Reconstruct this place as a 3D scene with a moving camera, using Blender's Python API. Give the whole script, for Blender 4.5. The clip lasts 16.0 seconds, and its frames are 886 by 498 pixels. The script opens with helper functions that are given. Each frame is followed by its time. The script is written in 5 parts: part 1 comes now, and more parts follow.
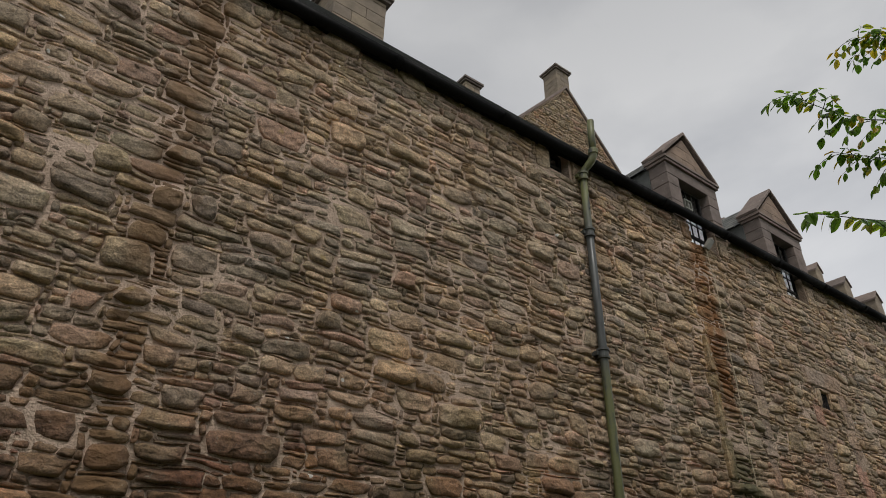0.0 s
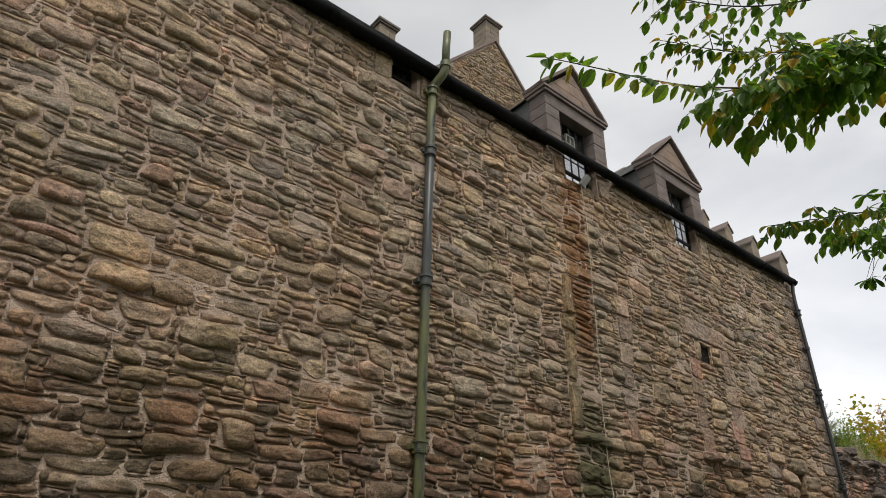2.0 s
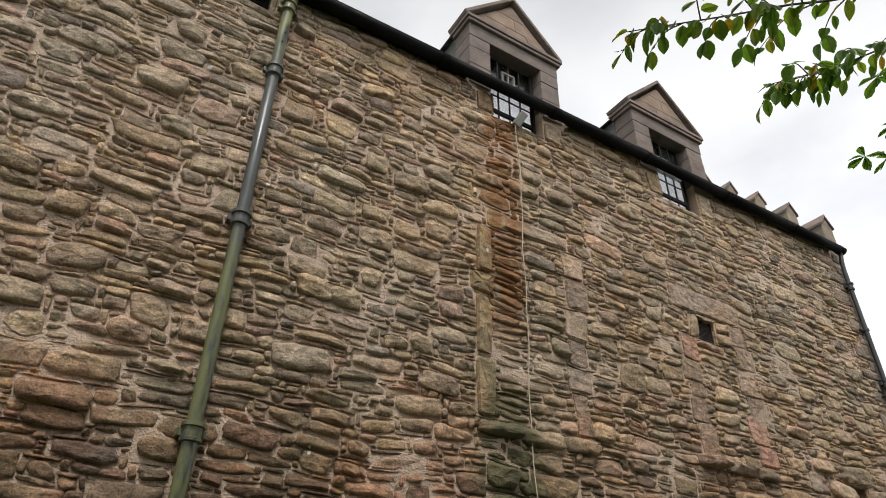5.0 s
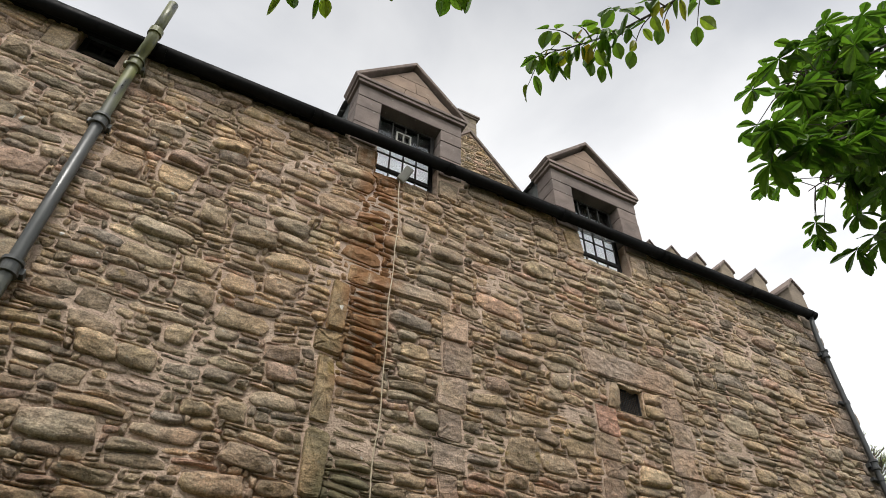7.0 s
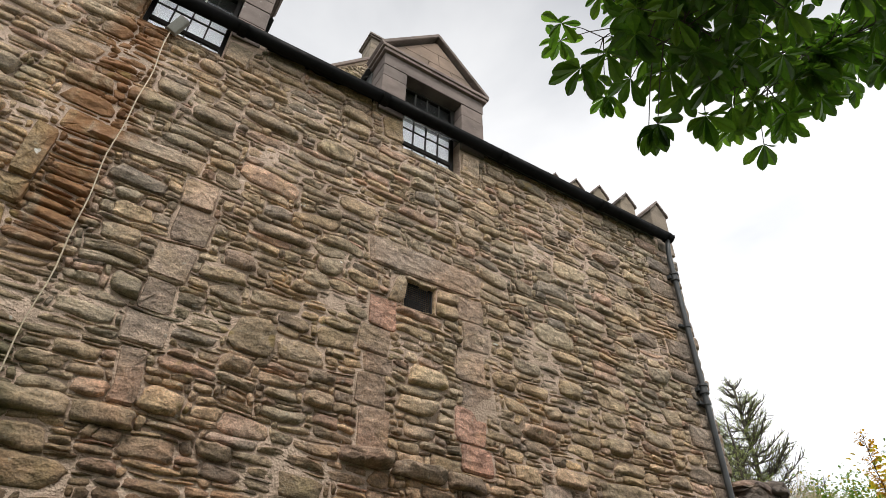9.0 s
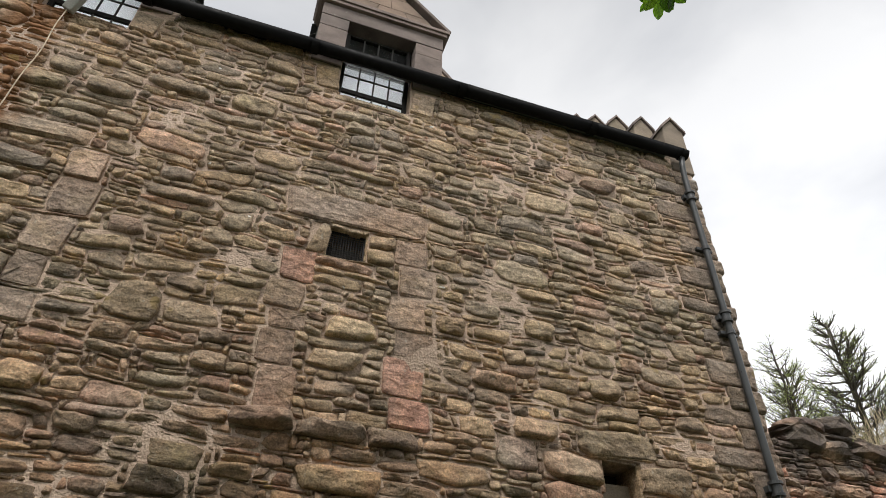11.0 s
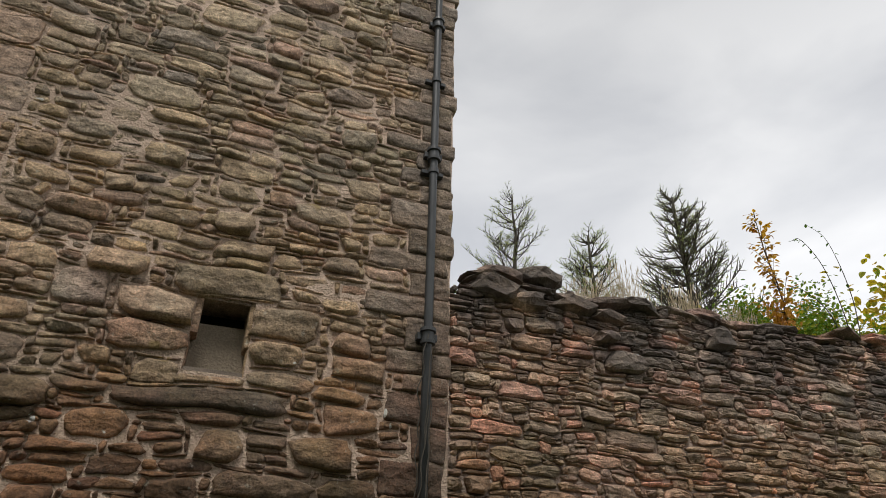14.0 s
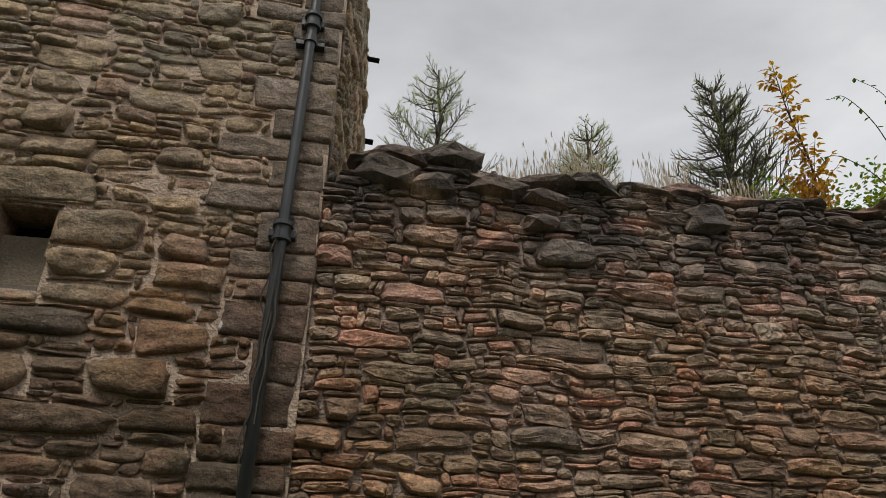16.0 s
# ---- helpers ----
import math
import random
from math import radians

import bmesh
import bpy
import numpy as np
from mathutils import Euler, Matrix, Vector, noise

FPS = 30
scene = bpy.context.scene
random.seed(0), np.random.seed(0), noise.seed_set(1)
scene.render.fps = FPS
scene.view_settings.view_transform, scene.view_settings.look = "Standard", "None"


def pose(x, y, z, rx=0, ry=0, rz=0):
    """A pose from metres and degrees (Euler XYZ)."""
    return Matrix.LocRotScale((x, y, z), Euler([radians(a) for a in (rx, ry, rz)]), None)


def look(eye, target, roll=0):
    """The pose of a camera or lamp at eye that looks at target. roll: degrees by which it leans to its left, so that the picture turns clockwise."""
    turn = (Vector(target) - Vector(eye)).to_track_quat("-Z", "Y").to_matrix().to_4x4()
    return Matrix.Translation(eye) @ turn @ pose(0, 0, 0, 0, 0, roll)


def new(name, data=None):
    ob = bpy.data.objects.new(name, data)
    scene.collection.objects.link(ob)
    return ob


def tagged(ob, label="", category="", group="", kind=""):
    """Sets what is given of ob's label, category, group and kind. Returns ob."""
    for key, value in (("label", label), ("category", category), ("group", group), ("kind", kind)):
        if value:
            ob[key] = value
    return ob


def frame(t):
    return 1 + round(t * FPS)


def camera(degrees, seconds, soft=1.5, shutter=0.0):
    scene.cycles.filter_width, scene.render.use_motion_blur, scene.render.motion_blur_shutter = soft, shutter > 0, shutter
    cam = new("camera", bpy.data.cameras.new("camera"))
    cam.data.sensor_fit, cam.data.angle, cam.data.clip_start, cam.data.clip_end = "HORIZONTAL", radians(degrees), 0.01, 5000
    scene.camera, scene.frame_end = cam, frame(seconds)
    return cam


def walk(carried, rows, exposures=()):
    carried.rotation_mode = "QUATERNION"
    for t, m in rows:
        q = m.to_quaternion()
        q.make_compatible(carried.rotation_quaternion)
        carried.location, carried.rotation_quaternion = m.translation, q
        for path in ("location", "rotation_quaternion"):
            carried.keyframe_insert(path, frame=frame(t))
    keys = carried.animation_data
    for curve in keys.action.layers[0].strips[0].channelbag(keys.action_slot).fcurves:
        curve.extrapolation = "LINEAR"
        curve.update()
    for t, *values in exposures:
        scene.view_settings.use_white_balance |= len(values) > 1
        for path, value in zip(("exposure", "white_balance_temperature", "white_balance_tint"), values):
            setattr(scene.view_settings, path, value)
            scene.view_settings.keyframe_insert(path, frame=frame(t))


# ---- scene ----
import collections

cam = camera(68.4, 16.0, 0.8)
METRES, EYE, TILT, LEAN, TURN = 17.6, 1.55, 0.0, 0.0, -36.0
ROWS = [
    (0.0, 0.0, 0.0, 0.0, -0.51, 30.37, -0.86),
    (0.5, 0.0259, 0.0197, -0.0001, -2.15, 29.48, -0.94),
    (1.0, 0.0547, 0.0365, -0.0027, -4.1, 28.43, -1.04),
    (1.5, 0.082, 0.0507, -0.0051, -5.11, 27.84, -1.04),
    (2.0, 0.1104, 0.069, -0.0068, -3.65, 28.56, -1.04),
    (2.5, 0.1366, 0.0811, -0.0067, -0.17, 29.21, -1.12),
    (3.0, 0.1561, 0.1012, -0.0068, 4.68, 29.25, -1.18),
    (3.5, 0.1745, 0.1261, -0.0069, 6.98, 30.06, -1.27),
    (4.0, 0.1967, 0.1519, -0.006, 6.76, 30.36, -1.24),
    (4.5, 0.2175, 0.178, -0.0051, 5.93, 30.49, -1.14),
    (5.0, 0.2438, 0.2008, -0.0058, 4.44, 32.73, -1.07),
    (7.5, 0.3674, 0.2882, -0.0042, 8.6, 43.16, -1.12),
    (8.0, 0.3911, 0.315, -0.0043, 6.31, 41.85, -1.03),
    (8.5, 0.4164, 0.3355, -0.0059, 4.27, 40.33, -1.06),
    (9.0, 0.4436, 0.356, -0.0057, 3.64, 39.32, -1.02),
    (11.5, 0.5577, 0.4441, -0.0013, 18.14, 38.28, -1.11),
    (12.0, 0.5805, 0.4645, -0.0002, 18.22, 37.37, -1.06),
    (12.5, 0.6072, 0.483, -0.0003, 15.88, 35.8, -1.06),
    (13.0, 0.6353, 0.5055, -0.001, 14.0, 33.74, -1.07),
    (13.5, 0.6594, 0.5207, -0.0016, 13.0, 31.39, -1.08),
    (14.0, 0.6848, 0.5352, -0.0011, 14.62, 30.22, -1.14),
    (14.5, 0.7037, 0.5572, 0.0006, 19.01, 29.08, -1.2),
    (15.0, 0.7209, 0.5831, 0.0014, 22.71, 28.3, -1.19),
    (15.5, 0.7344, 0.6103, 0.0011, 24.62, 27.48, -1.17),
    (16.0, 0.7513, 0.639, 0.0016, 25.04, 26.94, -1.07),
]
walk(cam, [(t, pose(0, 0, EYE, TILT, LEAN, TURN) @ pose(METRES * x, METRES * y, METRES * z, 90 + pitch, roll, yaw)) for t, x, y, z, yaw, pitch, roll in ROWS],
     [(0.0, 0.1), (1.0, 0.25), (2.0, 0.5), (3.0, 0.7), (5.0, 0.9), (7.5, 1.05), (9.0, 1.05), (11.5, 0.85), (12.5, 0.7), (14.0, 0.5), (16.0, 0.3)])

# ---- world and light ----
world = bpy.data.worlds.new("overcast_sky")
scene.world = world
world.use_nodes = True
wn, wl = world.node_tree.nodes, world.node_tree.links
wn.clear()
w_out = wn.new("ShaderNodeOutputWorld")
w_sky = wn.new("ShaderNodeTexSky")
w_sky.sky_type, w_sky.sun_disc = "NISHITA", False
w_sky.sun_elevation, w_sky.sun_rotation = radians(61), radians(205)
w_bg1 = wn.new("ShaderNodeBackground")
w_bg1.inputs["Strength"].default_value = 0.06
wl.new(w_sky.outputs[0], w_bg1.inputs[0])
w_co = wn.new("ShaderNodeTexCoord")
w_map = wn.new("ShaderNodeMapping")
w_map.inputs["Scale"].default_value = (1.0, 1.0, 2.2)
w_map.inputs["Location"].default_value = (0.35, 0.1, 0.2)
wl.new(w_co.outputs["Generated"], w_map.inputs[0])
w_n1 = wn.new("ShaderNodeTexNoise")
w_n1.inputs["Scale"].default_value, w_n1.inputs["Detail"].default_value = 2.6, 7.0
w_n1.inputs["Roughness"].default_value, w_n1.inputs["Distortion"].default_value = 0.48, 0.25
wl.new(w_map.outputs[0], w_n1.inputs["Vector"])
w_ramp = wn.new("ShaderNodeValToRGB")
w_ramp.color_ramp.elements[0].position, w_ramp.color_ramp.elements[0].color = 0.32, (0.98, 0.98, 0.985, 1)
w_ramp.color_ramp.elements[1].position, w_ramp.color_ramp.elements[1].color = 0.68, (0.62, 0.635, 0.67, 1)
wl.new(w_n1.outputs[0], w_ramp.inputs[0])
w_bg2 = wn.new("ShaderNodeBackground")
w_bg2.inputs["Strength"].default_value = 0.8
w_sep = wn.new("ShaderNodeSeparateXYZ")
wl.new(w_co.outputs["Generated"], w_sep.inputs[0])
w_fall = wn.new("ShaderNodeMapRange")
w_fall.inputs[1].default_value, w_fall.inputs[2].default_value = 0.0, 1.0
w_fall.inputs[3].default_value, w_fall.inputs[4].default_value = 1.5, 0.42
wl.new(w_sep.outputs[2], w_fall.inputs[0])
w_tone = wn.new("ShaderNodeMix")
w_tone.data_type, w_tone.blend_type = "RGBA", "MULTIPLY"
w_tone.inputs[0].default_value = 1.0
wl.new(w_ramp.outputs[0], w_tone.inputs[6]), wl.new(w_fall.outputs[0], w_tone.inputs[7])
wl.new(w_tone.outputs[2], w_bg2.inputs[0])
w_mix = wn.new("ShaderNodeMixShader")
w_mix.inputs[0].default_value = 0.9
wl.new(w_bg1.outputs[0], w_mix.inputs[1])
wl.new(w_bg2.outputs[0], w_mix.inputs[2])
wl.new(w_mix.outputs[0], w_out.inputs[0])

sun = new("sun", bpy.data.lights.new("sun", "SUN"))
sun.data.energy, sun.data.angle, sun.data.color = 1.5, radians(14), (1.0, 0.97, 0.92)
sun.matrix_world = look((4, -8, 30), (10, 5, 4))


# ---- materials ----
class Nodes:
    """A small wrapper for writing node materials."""

    def __init__(self, name):
        self.mat = bpy.data.materials.new(name)
        self.mat.use_nodes = True
        self.nodes, self.links = self.mat.node_tree.nodes, self.mat.node_tree.links
        self.bsdf = self.nodes["Principled BSDF"]
        self.position = self.nodes.new("ShaderNodeNewGeometry").outputs["Position"]

    def put(self, socket, value):
        if hasattr(value, "is_linked"):
            self.links.new(value, socket)
        elif isinstance(value, (tuple, list)) and len(value) == 3 and socket.type == "RGBA":
            socket.default_value = (*value, 1)
        else:
            socket.default_value = value

    def noise(self, scale, detail=3.0, stretch=(1, 1, 1), rough=0.55, shift=(0, 0, 0), color=False):
        m = self.nodes.new("ShaderNodeMapping")
        m.inputs["Scale"].default_value, m.inputs["Location"].default_value = stretch, shift
        self.links.new(self.position, m.inputs[0])
        n = self.nodes.new("ShaderNodeTexNoise")
        n.inputs["Scale"].default_value, n.inputs["Detail"].default_value, n.inputs["Roughness"].default_value = scale, detail, rough
        self.links.new(m.outputs[0], n.inputs["Vector"])
        return n.outputs["Color" if color else 0]

    def facets(self, scale):
        """Hewn, slightly concave facets at broken angles."""
        v = self.nodes.new("ShaderNodeTexVoronoi")
        v.feature = "SMOOTH_F1"
        v.inputs["Scale"].default_value, v.inputs["Smoothness"].default_value = scale, 0.25
        m = self.nodes.new("ShaderNodeMapping")
        m.inputs["Scale"].default_value = (0.8, 1.0, 1.3)
        wobble = self.mix(0.08, self.position, self.noise(4.0, 4.0, color=True))
        self.links.new(wobble, m.inputs[0])
        self.links.new(m.outputs[0], v.inputs["Vector"])
        return v.outputs["Distance"]

    def ramp(self, fac, *stops):
        r = self.nodes.new("ShaderNodeValToRGB")
        e = r.color_ramp.elements
        while len(e) < len(stops):
            e.new(0.5)
        for k, (p, c) in zip(e, stops):
            k.position = p
            k.color = (*c, 1) if isinstance(c, tuple) else (c, c, c, 1)
        self.put(r.inputs[0], fac)
        return r.outputs[0]

    def mix(self, fac, a, b, how="MIX"):
        n = self.nodes.new("ShaderNodeMix")
        n.data_type, n.blend_type = "RGBA", how
        self.put(n.inputs[0], fac), self.put(n.inputs[6], a), self.put(n.inputs[7], b)
        return n.outputs[2]

    def maths(self, how, a, b=0.0):
        n = self.nodes.new("ShaderNodeMath")
        n.operation = how
        self.put(n.inputs[0], a), self.put(n.inputs[1], b)
        return n.outputs[0]

    def axis(self, which):
        n = self.nodes.new("ShaderNodeSeparateXYZ")
        self.links.new(self.position, n.inputs[0])
        return n.outputs[which]

    def span(self, value, a, b):
        """0 at a, 1 at b, held beyond."""
        n = self.nodes.new("ShaderNodeMapRange")
        n.interpolation_type = "SMOOTHSTEP"
        self.put(n.inputs[0], value)
        n.inputs[1].default_value, n.inputs[2].default_value = a, b
        return n.outputs[0]

    def rough_bump(self, height, strength, distance=0.02):
        b = self.nodes.new("ShaderNodeBump")
        b.inputs["Strength"].default_value, b.inputs["Distance"].default_value = strength, distance
        self.put(b.inputs["Height"], height)
        self.links.new(b.outputs[0], self.bsdf.inputs["Normal"])

    def random(self, island):
        if island:
            return self.nodes.new("ShaderNodeNewGeometry").outputs["Random Per Island"]
        return self.nodes.new("ShaderNodeObjectInfo").outputs["Random"]

    def done(self, color, roughness, metallic=0.0):
        self.put(self.bsdf.inputs["Base Color"], color)
        self.put(self.bsdf.inputs["Roughness"], roughness)
        self.bsdf.inputs["Metallic"].default_value = metallic
        return self.mat


def rubble_material(name, island, dark=False, only=None):
    """Brown and grey sandstone rubble, bedded, lichened, with rust and moss streaks under the gutter's leaks."""
    m = Nodes(name)
    rnd = m.random(island)
    if dark:
        base = m.ramp(rnd, (0.0, (0.216, 0.181, 0.154)), (0.22, (0.411, 0.329, 0.260)), (0.42, (0.325, 0.272, 0.216)), (0.6, (0.519, 0.373, 0.294)),
                      (0.78, (0.281, 0.237, 0.200)), (0.9, (0.585, 0.350, 0.283)), (1.0, (0.455, 0.363, 0.272)))
    else:
        base = m.ramp(rnd, (0.0, (0.23, 0.19, 0.15)), (0.14, (0.36, 0.285, 0.195)), (0.3, (0.30, 0.25, 0.185)), (0.46, (0.43, 0.33, 0.215)), (0.6, (0.33, 0.275, 0.205)),
                      (0.74, (0.40, 0.31, 0.22)), (0.84, (0.26, 0.22, 0.18)), (0.93, (0.41, 0.28, 0.21)), (0.97, (0.31, 0.25, 0.19)), (1.0, (0.31, 0.25, 0.19)))
    if only:
        base = m.mix(rnd, only, tuple(0.82 * v for v in only))
    base = m.mix(0.75, base, m.ramp(m.maths("FRACT", m.maths("MULTIPLY", rnd, 37.7)), (0.0, 0.74), (0.5, 1.0), (1.0, 1.3)), "MULTIPLY")
    z, x = m.axis(2), m.axis(0)
    broad = m.noise(0.9, 4.0, shift=(3, 1, 0))
    bed = m.noise(5.0, 6.0, (1.0, 1.0, 1.5), 0.62)
    grain = m.noise(60.0, 4.0)
    blotch = m.noise(13.0, 6.0, (1, 1, 1.25), 0.62, (4, 2, 6))
    hewn = m.facets(11.0)
    base = m.mix(m.span(broad, 0.35, 0.7), base, m.mix(1.0, base, (1.12, 0.98, 0.86), "MULTIPLY"))
    base = m.mix(0.8, base, m.ramp(bed, (0.25, 0.5), (0.5, 1.0), (0.75, 1.4)), "MULTIPLY")
    base = m.mix(0.7, base, m.ramp(blotch, (0.3, 0.42), (0.5, 1.0), (0.7, 1.5)), "MULTIPLY")
    base = m.mix(0.8, base, m.ramp(grain, (0.3, 0.5), (0.7, 1.5)), "MULTIPLY")
    # redder stone low down and towards the ruin
    red = m.maths("MULTIPLY", m.span(z, 4.6, 2.6), m.span(m.noise(1.6, 3.0, shift=(9, 0, 4)), 0.42, 0.62))
    base = m.mix(m.maths("MULTIPLY", red, 0.15 if dark else 0.4), base, m.mix(1.0, base, (1.28, 0.78, 0.70), "MULTIPLY"))
    base = m.mix(1.0, base, (1.2, 1.15, 1.08) if dark else (1.04, 1.015, 0.97), "MULTIPLY")
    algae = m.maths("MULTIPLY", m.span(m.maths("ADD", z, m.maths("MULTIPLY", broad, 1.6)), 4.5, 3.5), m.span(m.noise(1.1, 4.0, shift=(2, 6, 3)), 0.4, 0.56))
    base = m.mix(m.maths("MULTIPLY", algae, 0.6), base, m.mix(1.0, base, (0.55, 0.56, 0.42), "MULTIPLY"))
    damp = m.maths("MULTIPLY", m.span(m.maths("ADD", z, m.maths("MULTIPLY", broad, 1.5)), 4.2, 3.2), m.span(m.noise(0.8, 4.0, shift=(6, 1, 2)), 0.25, 0.45))
    base = m.mix(m.maths("MULTIPLY", damp, 0.3 if dark else 0.85), base, m.mix(1.0, base, (0.52, 0.43, 0.39), "MULTIPLY"))
    # pale lichen
    lichen = m.span(m.noise(16.0, 5.0, shift=(1, 7, 2)), 0.63, 0.72)
    base = m.mix(m.maths("MULTIPLY", lichen, 0.45), base, (0.46, 0.44, 0.36))
    speck = m.span(m.noise(8.0, 1.0, shift=(6, 2, 9)), 0.79, 0.81)
    base = m.mix(m.maths("MULTIPLY", speck, 0.8), base, (0.75, 0.75, 0.7))
    olive = m.span(m.noise(2.3, 4.0, shift=(5, 5, 5)), 0.52, 0.7)
    base = m.mix(m.maths("MULTIPLY", olive, 0.35), base, m.mix(1.0, base, (0.92, 0.95, 0.70), "MULTIPLY"))
    if dark:
        crust = m.maths("MULTIPLY", m.span(z, 3.1, 4.0), m.span(m.noise(1.7, 4.0), 0.3, 0.55))
        base = m.mix(m.maths("MULTIPLY", crust, 0.85), base, m.mix(blotch, (0.035, 0.03, 0.028), (0.12, 0.1, 0.088)))
    else:
        wob = m.maths("MULTIPLY", m.maths("SUBTRACT", m.noise(2.2, 3.0), 0.5), 0.5)
        xs = m.maths("ADD", x, wob)
        torn = m.span(m.noise(5.0, 4.0, (1, 1, 0.35)), 0.28, 0.5)
        # rust-brown streak below the leaking dormer gutter
        streak = m.maths("MULTIPLY", m.span(m.maths("ABSOLUTE", m.maths("SUBTRACT", xs, 9.34)), 0.36, 0.14), m.maths("MULTIPLY", m.span(z, 3.7, 5.0), torn))
        base = m.mix(m.maths("MULTIPLY", streak, 0.9), base, m.mix(blotch, (0.13, 0.055, 0.022), (0.36, 0.16, 0.045)))
        wet = m.maths("MULTIPLY", m.span(m.maths("ABSOLUTE", m.maths("SUBTRACT", xs, 9.3)), 0.6, 0.15), m.span(z, 4.6, 3.4))
        base = m.mix(m.maths("MULTIPLY", wet, 0.9), base, m.mix(blotch, (0.05, 0.05, 0.03), (0.15, 0.14, 0.055)))
        old = m.maths("MULTIPLY", m.span(m.maths("ABSOLUTE", m.maths("SUBTRACT", xs, 0.78)), 0.38, 0.08), torn)
        base = m.mix(m.maths("MULTIPLY", old, 0.75), base, m.mix(blotch, (0.12, 0.065, 0.03), (0.26, 0.14, 0.055)))
        yellow = m.span(m.noise(3.1, 2.0, shift=(2, 8, 1)), 0.71, 0.76)
        base = m.mix(m.maths("MULTIPLY", yellow, 0.6), base, (0.33, 0.23, 0.07))
    h = m.mix(0.62, m.mix(0.3, bed, grain), m.mix(0.5, blotch, m.noise(30.0, 7.0, (1, 1, 1.3), 0.7)))
    h = m.mix(0.28, h, hewn)
    m.rough_bump(h, 1.0, 0.09)
    return m.done(base, m.ramp(grain, (0.3, 0.78), (0.7, 0.95)))


def mortar_material(name, base_a, base_b):
    m = Nodes(name)
    n = m.noise(9.0, 6.0)
    fine = m.noise(60.0, 4.0)
    c = m.mix(n, base_a, base_b)
    c = m.mix(0.45, c, m.ramp(fine, (0.3, 0.6), (0.7, 1.3)), "MULTIPLY")
    dirt = m.span(m.noise(1.3, 4.0, shift=(0, 4, 9)), 0.42, 0.66)
    c = m.mix(m.maths("MULTIPLY", dirt, 0.5), c, m.mix(1.0, c, (0.55, 0.54, 0.5), "MULTIPLY"))
    m.rough_bump(m.mix(0.4, n, fine), 1.0, 0.06)
    return m.done(c, 0.95)


def dressed_material(name, a, b, island=False):
    """Smooth dressed sandstone with weather stains."""
    m = Nodes(name)
    r = m.random(island)
    n = m.noise(3.5, 5.0, (1, 1, 1.6))
    fine = m.noise(90.0, 3.0)
    c = m.mix(r, a, b)
    c = m.mix(0.65, c, m.ramp(n, (0.25, 0.5), (0.5, 1.0), (0.75, 1.4)), "MULTIPLY")
    c = m.mix(0.5, c, m.ramp(fine, (0.3, 0.7), (0.7, 1.3)), "MULTIPLY")
    pale = m.span(m.noise(20.0, 4.0, shift=(3, 3, 3)), 0.66, 0.72)
    c = m.mix(m.maths("MULTIPLY", pale, 0.45), c, (0.42, 0.41, 0.36))
    m.rough_bump(m.mix(0.5, n, fine), 0.5, 0.012)
    return m.done(c, 0.9)


def painted_metal(name, color, rough=0.38, moss=None):
    m = Nodes(name)
    n = m.noise(6.0, 5.0, (2.5, 2.5, 0.5))
    fine = m.noise(55.0, 3.0)
    c = m.mix(0.7, color, m.ramp(n, (0.3, 0.55), (0.7, 1.5)), "MULTIPLY")
    if moss:
        z = m.axis(2)
        low = m.span(z, moss[0] + 0.2, moss[0] - 0.4)
        high = m.span(z, moss[1] - 1.0, moss[1])
        k = m.maths("MULTIPLY", m.maths("MAXIMUM", low, high), m.span(n, 0.3, 0.55))
        c = m.mix(m.maths("MULTIPLY", k, 0.85), c, m.mix(fine, (0.10, 0.11, 0.035), (0.17, 0.17, 0.055)))
    m.rough_bump(m.mix(0.5, n, fine), 0.35, 0.006)
    m.bsdf.inputs["Specular IOR Level"].default_value = 0.5 if rough < 0.5 else 0.06
    return m.done(c, m.ramp(n, (0.3, rough - 0.08), (0.7, rough + 0.25)), 0.0)


def leaf_material(name, colors, through_light=0.55, island=False):
    m = Nodes(name)
    c = m.ramp(m.random(island), *colors)
    c = m.mix(0.5, c, m.ramp(m.noise(35.0, 3.0), (0.3, 0.65), (0.7, 1.3)), "MULTIPLY")
    m.put(m.bsdf.inputs["Base Color"], c)
    m.bsdf.inputs["Roughness"].default_value = 0.5
    t = m.nodes.new("ShaderNodeBsdfTranslucent")
    m.put(t.inputs[0], m.mix(1.0, c, (2.1, 2.3, 0.8), "MULTIPLY"))
    k = m.nodes.new("ShaderNodeMixShader")
    k.inputs[0].default_value = through_light
    m.links.new(m.bsdf.outputs[0], k.inputs[1]), m.links.new(t.outputs[0], k.inputs[2])
    m.links.new(k.outputs[0], m.nodes["Material Output"].inputs[0])
    return m.mat


def plain_material(name, a, b, scale, rough=0.9, bump=0.5):
    m = Nodes(name)
    n, fine = m.noise(scale, 5.0), m.noise(scale * 9, 3.0)
    m.rough_bump(m.mix(0.5, n, fine), bump, 0.02)
    return m.done(m.mix(0.5, m.mix(n, a, b), m.ramp(fine, (0.3, 0.7), (0.7, 1.3)), "MULTIPLY"), rough)


# Translucent white, lit from behind to stand in for sky reflected in panes.
def pane_sheet_material():
    m = Nodes("white_pane_sheet")
    m.done((0.82, 0.82, 0.81), 0.8)
    t = m.nodes.new("ShaderNodeBsdfTranslucent")
    t.inputs[0].default_value = (0.8, 0.8, 0.82, 1)
    k = m.nodes.new("ShaderNodeMixShader")
    k.inputs[0].default_value = 0.6
    m.links.new(m.bsdf.outputs[0], k.inputs[1]), m.links.new(t.outputs[0], k.inputs[2])
    m.links.new(k.outputs[0], m.nodes["Material Output"].inputs[0])
    return m.mat


